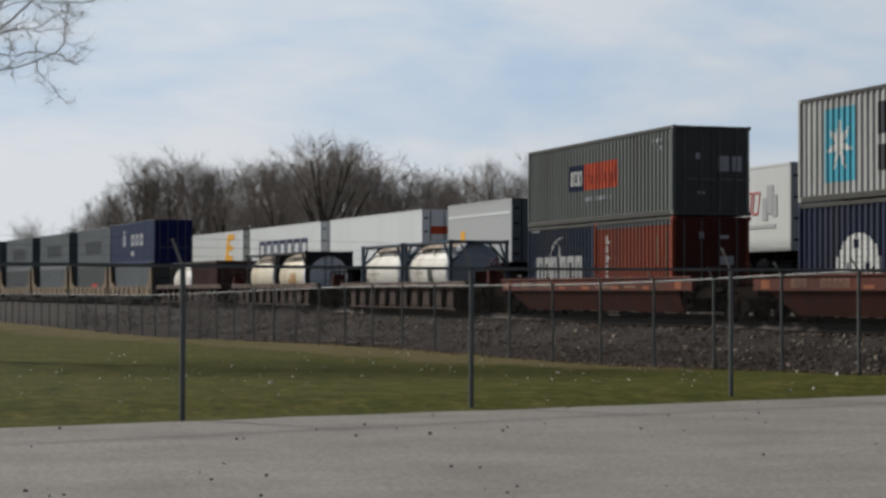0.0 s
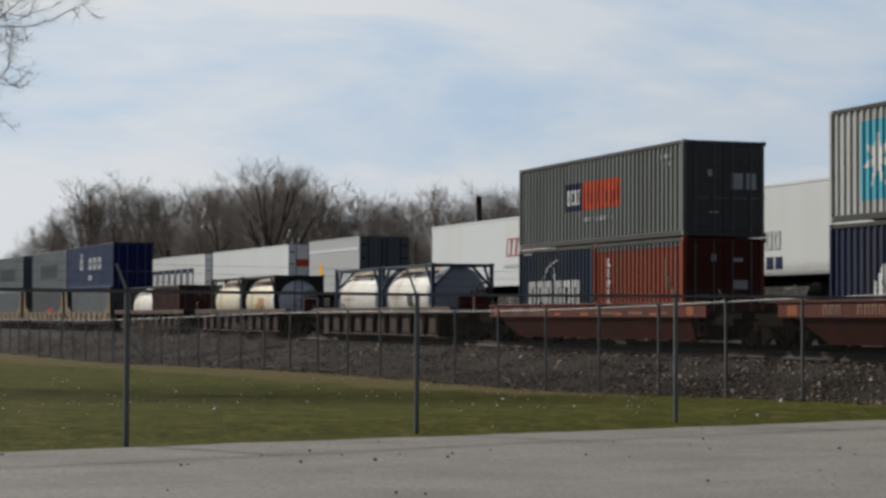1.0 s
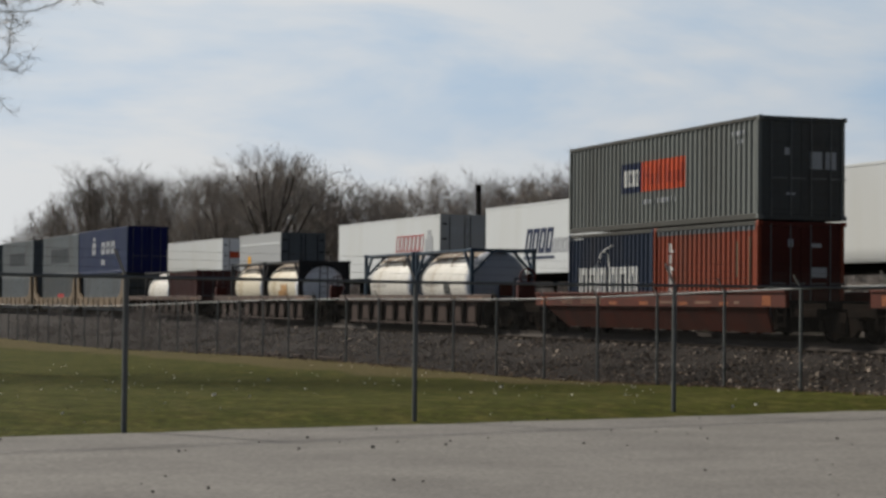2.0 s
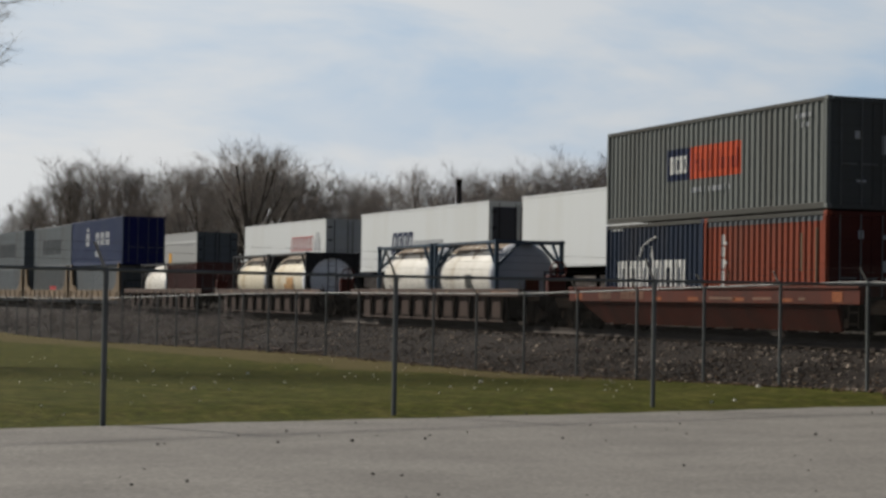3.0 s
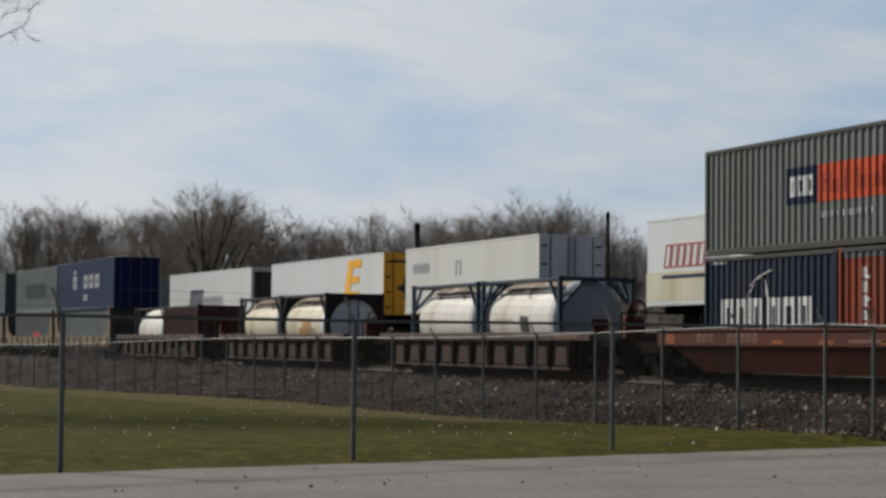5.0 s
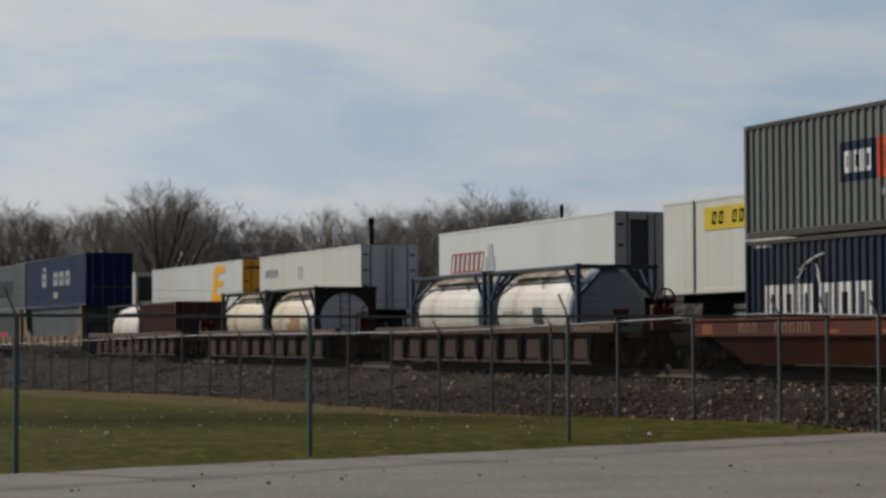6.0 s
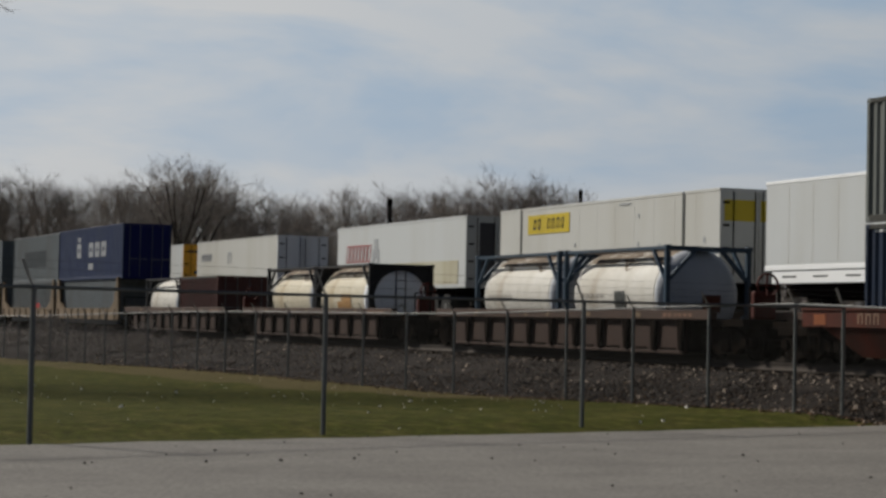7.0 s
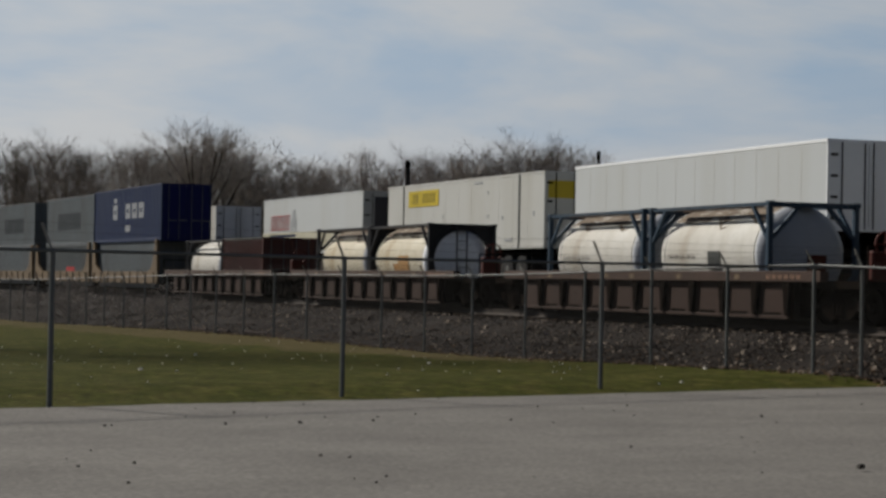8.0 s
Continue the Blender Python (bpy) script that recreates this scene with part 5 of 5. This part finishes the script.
def tree_meshes(seed, bole, centre, radii, count, step, kill, tip=0.013, power=2.35, twigs=3, twig=(0.35, 0.8), slim=0.007, crown_mat=None):
    rng = random.Random(seed)
    spots, parents, thick = grow(rng, bole, centre, radii, count, step, kill)
    trunk, crown = ([], []), ([], [])
    size = [tip * t ** (1 / power) for t in thick]
    for k, p in enumerate(parents):
        if p < 0:
            continue
        a, c = spots[p], spots[k]
        ra, rb = min(size[p], size[k] * 1.5), size[k]
        if rb > 5.5 * tip:
            limb(*trunk, a, c, ra, rb, 6)
        elif rb > 1.7 * tip:
            limb(*crown, a, c, ra, rb, 3)
        else:
            d = (c - a).normalized()
            o = d.orthogonal().normalized()
            o.rotate(Matrix.Rotation(rng.uniform(0, 6.28), 3, d))
            v, f = crown
            i0 = len(v)
            v += [tuple(a - o * ra), tuple(a + o * ra), tuple(c + o * rb * 0.8), tuple(c - o * rb * 0.8)]
            f.append((i0, i0 + 1, i0 + 2, i0 + 3))
        if rb < 2.2 * tip:
            d = (c - a).normalized()
            for _ in range(twigs):
                e = (d * 0.8 + Vector((rng.uniform(-1, 1), rng.uniform(-1, 1), rng.uniform(-0.6, 1.0)))).normalized()
                s = a.lerp(c, rng.random())
                n = rng.uniform(*twig)
                o = e.orthogonal().normalized() * slim
                o.rotate(Matrix.Rotation(rng.uniform(0, 6.28), 3, e))
                v, f = crown
                i0 = len(v)
                v += [tuple(s - o), tuple(s + o), tuple(s + e * n)]
                f.append((i0, i0 + 1, i0 + 2))
    out = []
    for name, (v, f), m in (("trunk", trunk, BARK), ("crown", crown, crown_mat or TWIG)):
        me = bpy.data.meshes.new(name)
        me.from_pydata([tuple(x) for x in v], [], f)
        me.materials.append(m)
        out.append(me)
    return out


def forest_tree(seed, bole, leader, limbs, fan, reach, twigs=3, slim=0.0066, radius=0.21, fine=1.0):
    """A bare broadleaf tree 15 m tall: straight limbs that fan upwards and divide three times into fine twigs.
    bole: clear part of the leader; fan: least and most angle of the limbs from upright; reach: length of the limbs."""
    rng = random.Random(seed)
    trunk, crown = ([], []), ([], [])

    def blade(a, c, ra, rb):
        d = (c - a).normalized()
        o = d.orthogonal().normalized()
        o.rotate(Matrix.Rotation(rng.uniform(0, 6.28), 3, d))
        v, f = crown
        i0 = len(v)
        v += [tuple(a - o * ra), tuple(a + o * ra), tuple(c + o * rb), tuple(c - o * rb)]
        f.append((i0, i0 + 1, i0 + 2, i0 + 3))

    def off(d, least, most, turn):
        o = d.orthogonal().normalized()
        o.rotate(Matrix.Rotation(turn, 3, d))
        g = radians(rng.uniform(least, most))
        return (d * math.cos(g) + o * math.sin(g)).normalized()

    def twig(p, d):
        e = (d + Vector((rng.uniform(-0.8, 0.8), rng.uniform(-0.8, 0.8), rng.uniform(-0.25, 0.75)))).normalized()
        n = rng.uniform(0.45, 1.15) * fine
        blade(p, p + e * n, slim, slim * 0.35)

    def bough(p, d, length, r, level):
        n = (6, 5, 4, 3)[level]
        turn = rng.uniform(0, 6.28)
        for k in range(n):
            d = (d + Vector((rng.gauss(0, 0.07), rng.gauss(0, 0.07), rng.gauss(0, 0.05) + (0.0, 0.06, 0.07, 0.04)[level]))).normalized()
            q, rb = p + d * length / n, r * (1 - 0.8 / n)
            if level < 2:
                limb(*(trunk if r > 0.06 else crown), p, q, r, rb, 6 if level == 0 else 4)
            else:
                blade(p, q, r, rb)
            at = (k + 1) / n
            if level == 1 and at > 0.25 or level == 2:
                for _ in range(2 if level == 1 else 1 + (k == n - 1)):
                    turn += 2.4
                    s = (0.62 - 0.3 * at) * rng.uniform(0.75, 1.2)
                    bough(p.lerp(q, rng.random()), off(d, 18, 48, turn), length * s, max(slim, rb * 0.55), level + 1)
            if level == 3 or level == 2 and at > 0.5:
                for _ in range(twigs if level == 3 else 1):
                    twig(p.lerp(q, rng.random()), d)
            p, r = q, rb
        return p, d, r

    top, way, r = bough(Vector((0, 0, -0.3)), Vector((rng.gauss(0, 0.03), rng.gauss(0, 0.03), 1)).normalized(), leader, radius, 0)
    for i in range(limbs):
        f = bole + (1 - bole) * (i + 0.6) / limbs
        start = Vector((0, 0, -0.3)).lerp(top, f)
        g = radians(fan[1] + (fan[0] - fan[1]) * f + rng.uniform(-7, 7))
        u = i * 2.4 + rng.uniform(-0.4, 0.4)
        d = Vector((math.cos(u) * math.sin(g), math.sin(u) * math.sin(g), math.cos(g)))
        bough(start, d, reach * (1.08 - 0.25 * f) * rng.uniform(0.85, 1.12), radius * (0.62 - 0.25 * f), 1)
    bough(top, way, reach * 0.7, r, 1)
    tall = sorted(v[2] for v in crown[0])[-8]
    out = []
    for name, (v, f), m in (("trunk", trunk, BARK), ("crown", crown, TWIG)):
        me = bpy.data.meshes.new(name)
        me.from_pydata([tuple(c * 15.0 / tall for c in p) for p in v], [], f)
        me.materials.append(m)
        out.append(me)
    return out


TREES = [forest_tree(11 + i, bo, le, n, fan, re) for i, (bo, le, n, fan, re) in enumerate(((0.40, 9.0, 9, (14, 42), 5.2), (0.30, 8.0, 9, (16, 48), 5.8), (0.50, 10.0, 8, (12, 36), 4.6), (0.36, 7.5, 10, (16, 44), 6.0), (0.25, 7.0, 9, (18, 52), 6.2)))]
THICKETS = [forest_tree(61 + i, 0.15, 8.0, 10, (14, 40), 5.0, twigs=2, slim=0.0085, fine=1.2) for i in range(3)]
BIG_TREE = forest_tree(43, 0.56, 8.2, 11, (14, 62), 6.8, twigs=5, slim=0.0072, radius=0.32)
BUSH = tree_meshes(77, 0.6, (0, 0, 3.2), (2.6, 2.8), 300, 0.3, 0.5, 0.011, twigs=6, twig=(0.3, 0.8), slim=0.014)


def tree(meshes, x, y, height, base, turn, label, wide=1.0, group="trees of the wood behind the railway"):
    root = thing("tree", (x, y, ground_z(x, y) - 0.1), label, "tree", group)
    s = height / base
    root.scale, root.rotation_euler = (s * wide, s * wide, s), (0, 0, turn)
    part("trunk", meshes[0], BARK, root)
    part("crown", meshes[1], TWIG, root)


# heading in degrees, elevation of the tree tops, from the lot
SKYLINE = ((-84.3, 1.5), (-83.0, 1.7), (-82.6, 2.7), (-81.7, 3.5), (-80.1, 3.7), (-78.3, 3.65), (-77.3, 3.9), (-74.0, 3.9), (-72.8, 3.8), (-72.3, 3.55), (-71.95, 3.15), (-71.5, 3.8), (-71.0, 4.0), (-70.2, 3.9), (-69.3, 3.7), (-68.2, 3.85), (-67.1, 4.15), (-66.1, 3.95), (-64.9, 3.8), (-63.9, 3.0), (-61.9, 2.4), (-55.0, 2.3))


def skyline(a):
    for (p, u), (q, v) in zip(SKYLINE, SKYLINE[1:]):
        if p <= a <= q:
            return u + (v - u) * (a - p) / (q - p)
    return 2.0


def woods():
    rng = random.Random(5)
    for row, (step, back, keep) in enumerate(((1.3, 0, 1.09), (1.15, 14, 1.08), (1.1, 26, 1.05), (0.9, 38, 0.86))):
        a = -84.6 + row * 0.2
        while a < -55.5:
            d = min(46.0 / math.cos(radians(a)), 330) if a < -76 else 188.0
            if a > -76:
                d = 190
            d = max(d, 48 / math.cos(radians(a))) + back + rng.uniform(-6, 6)
            d = min(d, 430)
            x, y = d * math.sin(radians(a)), d * math.cos(radians(a))
            h = (d * math.tan(radians(skyline(a))) + 2.2) * keep * (rng.uniform(0.93, 1.05) if row == 0 else rng.uniform(0.84, 1.02)) * (1.05 if -69.6 < a < -64.8 else 1.0)
            tree(TREES[rng.randrange(5)] if row < 3 else THICKETS[rng.randrange(3)], x, y, h, 15.0, rng.uniform(0, 6.28), "bare grey-brown woodland tree in early spring", rng.uniform(1.0, 1.3))
            a += step * rng.uniform(0.7, 1.3) * (0.75 if a > -76 else 0.85)
    for a, e, w in ((-75.85, 4.74, 1.2),):
        d = 178
        tree(BIG_TREE, d * math.sin(radians(a)), d * math.cos(radians(a)), d * math.tan(radians(e)) + 2.3, 15.0, 0.6, "large bare spreading tree standing above the wood", w)
    a = -84.0
    while a < -55.5:
        d = max(185, 44 / math.cos(radians(a))) + rng.uniform(-8, 20)
        d = min(d, 380)
        tree(BUSH, d * math.sin(radians(a)), d * math.cos(radians(a)), d * 0.027 * rng.uniform(0.8, 1.15), 6.0, rng.uniform(0, 6.28), "dense bare undergrowth bush at the wood's edge", rng.uniform(0.9, 1.3), "undergrowth")
        a += rng.uniform(0.25, 0.45)
    for a, e in ((-74.15, 3.9), (-74.5, 3.6), (-69.4, 3.6), (-69.0, 3.7), (-68.6, 3.75)):
        d = 182
        tree(BUSH, d * math.sin(radians(a)), d * math.cos(radians(a)), d * math.tan(radians(e)) + 2, 6.0, a * 9, "dense dark bare thicket tree in the wood", 0.75, "undergrowth")

    for _ in range(34):
        x = rng.uniform(-135, -82)
        y = rng.uniform(fence_y(x) + 0.3, near_y(x) - 2.6)
        tree(BUSH, x, y, rng.uniform(0.7, 1.5), 6.0, rng.uniform(0, 6.28), "low dark brush on the railway bank", rng.uniform(1.2, 1.8), "brush on the bank")
    for i in range(120):
        x = -150 + i * 1.2 + rng.uniform(-0.8, 0.8)
        y = far_y(x) + rng.uniform(7, 13)
        tree(BUSH, x, y, rng.uniform(3.6, 5.2), 6.0, rng.uniform(0, 6.28), "low bare brush beyond the far track", rng.uniform(1.2, 1.7), "brush beyond the tracks")


woods()


def lot_tree():
    """A bare tree beside the lot whose outer boughs hang into view."""
    root = thing("tree", (-60.4, 1.0, ground_z(-60.4, 1.0)), "pale bare tree with arching boughs beside the lot", "tree")
    z = 12.6 - ground_z(-60.4, 1.0)
    trunk, crown = tree_meshes(9, 4.5, (0, 0.9, z), (7.55, 7.0), 2600, 0.32, 0.46, 0.0085, 2.1, twigs=9, twig=(0.3, 0.75), slim=0.0055, crown_mat=TWIG_NEAR)
    part("trunk", trunk, BARK, root)
    part("crown", crown, TWIG_NEAR, root)


lot_tree()


# ---- scattered small things ----
def lumps(name, spots, mat, label, category):
    """Many small angular lumps in one mesh; spots = (x, y, z, size)."""
    rng = random.Random(3)
    verts, faces = [], []
    cube = ((-1, -1, -1), (1, -1, -1), (1, 1, -1), (-1, 1, -1), (-1, -1, 1), (1, -1, 1), (1, 1, 1), (-1, 1, 1))
    quads = ((3, 2, 1, 0), (4, 5, 6, 7), (0, 1, 5, 4), (1, 2, 6, 5), (2, 3, 7, 6), (3, 0, 4, 7))
    for x, y, z, s, flat in spots:
        i0 = len(verts)
        t = rng.uniform(0, 6.28)
        c, n = math.cos(t), math.sin(t)
        sx, sy = s * rng.uniform(0.6, 1.1), s * rng.uniform(0.6, 1.1)
        for a, b, h in cube:
            k = 0.6 if h > 0 else 1.0
            u, w = a * sx * k * rng.uniform(0.75, 1.15), b * sy * k * rng.uniform(0.75, 1.15)
            verts.append((x + u * c - w * n, y + u * n + w * c, z + h * s * flat * rng.uniform(0.7, 1.2)))
        faces += [tuple(i0 + i for i in q) for q in quads]
    me = bpy.data.meshes.new(name)
    me.from_pydata(verts, [], faces)
    me.materials.append(mat)
    tagged(new(name, me), label, category, kind="stuff")


def scatter():
    rng = random.Random(21)
    spots = []
    while len(spots) < 21000:
        x = -26 - 104 * rng.random() ** 1.6
        y = rng.uniform(fence_y(x) - 0.1, near_y(x) - 1.6)
        s = rng.uniform(0.015, 0.04) if rng.random() < 0.985 else rng.uniform(0.05, 0.09)
        spots.append((x, y, ground_z(x, y) + s * 0.1, s, 0.4))
    pale = []
    for _ in range(2600):
        x = -26 - 64 * rng.random() ** 1.4
        y = rng.uniform(fence_y(x) - 0.15, near_y(x) - 1.9)
        big = rng.random() < 0.10
        pale.append((x, y, ground_z(x, y) + 0.025, rng.uniform(0.045, 0.085) if big else rng.uniform(0.015, 0.045), 0.55))
    leaves = []
    for _ in range(1500):
        x = -26 - 60 * rng.random() ** 1.4
        y = fence_y(x) + rng.gauss(0.15, 0.45)
        leaves.append((x, y, ground_z(x, y) + 0.03, rng.uniform(0.02, 0.06), 0.25))
    lumps("dead_leaves", leaves, DEAD_LEAF, "brown dead leaves blown along the fence foot", "leaves")
    lumps("pale_stones", pale, PALE_STONE, "pale broken stones scattered on the railway bank", "stones")
    lumps("ballast_stones", spots, STONE, "loose grey-brown crushed stones on the railway bank", "stones")
    spots = []
    for _ in range(170):
        x = rng.uniform(-60, -25.5)
        y = rng.uniform(1.0, min(fence_y(x) - 0.3, 20))
        if x < edge_x(y) - 0.3:
            spots.append((x, y, ground_z(x, y) + 0.05, rng.uniform(0.01, 0.026), 0.5))
    for x, y, s in ((-34.0, 7.49, 0.04), (-38.5, 14.49, 0.04), (-29.78, 15.3, 0.03), (-30.1, 15.9, 0.025), (-35.0, 19.0, 0.045), (-46.3, 11.5, 0.05)):
        spots.append((x, y, ground_z(x, y) + 0.06, s, 0.5))
    lumps("litter", spots, LITTER, "pale scraps of litter lying in the grass", "litter")
    spots = []
    for _ in range(110):
        y = rng.uniform(0.3, 17)
        x = rng.uniform(edge_x(y) + 0.3, -9)
        spots.append((x, y, 0.062, rng.uniform(0.008, 0.02), 0.6))
    for x, y, s in ((-22.06, 5.85, 0.022), (-22.2, 6.77, 0.026), (-16.0, 10.34, 0.036), (-22.6, 13.1, 0.024)):
        spots.append((x, y, 0.065, s, 0.6))
    lumps("debris", spots, PEBBLE, "small dark stones and leaves on the asphalt", "debris")
    verts, faces = [], []
    n = 0
    while n < 6500:
        x = -24.0 - 62 * rng.random() ** 1.5
        y = rng.uniform(-2.0, 20.8)
        if not (x < edge_x(y) - 0.05 and y < fence_y(x) + 0.4):
            continue
        if noise.noise(Vector((x * 0.5, y * 0.5, 9.0))) < -0.35:
            continue
        n += 1
        z = ground_z(x, y)
        for _ in range(3):
            t = rng.uniform(0, 6.28)
            w, h = rng.uniform(0.012, 0.03), rng.uniform(0.002, 0.009)
            dx, dy = math.cos(t) * w, math.sin(t) * w
            ox, oy = rng.uniform(-0.06, 0.06), rng.uniform(-0.06, 0.06)
            i0 = len(verts)
            verts += [(x + ox - dx, y + oy - dy, z), (x + ox + dx, y + oy + dy, z), (x + ox + rng.uniform(-0.09, 0.09), y + oy + rng.uniform(-0.09, 0.09), z + h)]
            faces.append((i0, i0 + 1, i0 + 2))
    me = bpy.data.meshes.new("grass")
    me.from_pydata(verts, [], faces)
    me.materials.append(BLADE)
    tagged(new("grass", me), "short uneven green and straw-coloured grass", "grass", kind="stuff")


scatter()


def board(x, y, length, turn):
    ob = new("board", mesh_of("board", boxes((-length / 2, length / 2, -0.07, 0.07, 0.0, 0.05), bevel=0.01), CAR_CHORD))
    ob.location, ob.rotation_euler = (x, y, ground_z(x, y) + 0.02), (0, 0, radians(turn))
    tagged(ob, "pale weathered board lying on the gravel bank", "board", "boards on the bank")


for bx, by, bl, bt in ((-73.0, 18.3, 1.8, 4), (-70.2, 18.5, 1.5, -3), (-66.8, 18.7, 2.2, 8), (-70.3, 19.3, 1.3, 12)):
    board(bx, by, bl, bt)


# ---- what moves ----
def near_x(t):
    """How far the nearer train has rolled towards +x."""
    return -39.975 + 4.2407 * (t - 3) - 0.01564 * (t - 3) ** 2


def far_x(t):
    return -13.736 * (t - 4)


def on_track(s, length, across, y_centre, z):
    """Pose on the bent track of a thing that reaches from s to s + length."""
    x0, y0, turn = along(s)
    if length:
        x1, y1, _ = along(s + length)
        turn = math.atan2(y1 - y0, x1 - x0)
    return pose(x0 - math.sin(turn) * across, y_centre + y0 + math.cos(turn) * across, z, 0, 0, math.degrees(turn))


def motions():
    times = [0.5 * i for i in range(17)]
    for ob, s, length, across in NEAR:
        z = ob.location.z
        walk(ob, [(t, on_track(s + near_x(t), length, across, NEAR_Y, z)) for t in times])
    for ob, s, length, across in FAR:
        z = ob.location.z
        walk(ob, [(t, on_track(s + far_x(t), length, across, NEAR_Y + 5.12, z)) for t in times])
    for ob, k, train in SPIN:
        go, step = (near_x, 4) if train == "near" else (far_x, 1)
        rows = []
        for f in range(0, 241, step):
            t = f / FPS
            rows.append((t, pose(k, 0, WHEEL_R, 0, math.degrees((go(t) - go(0)) / WHEEL_R), 0)))
        walk(ob, rows)


motions()
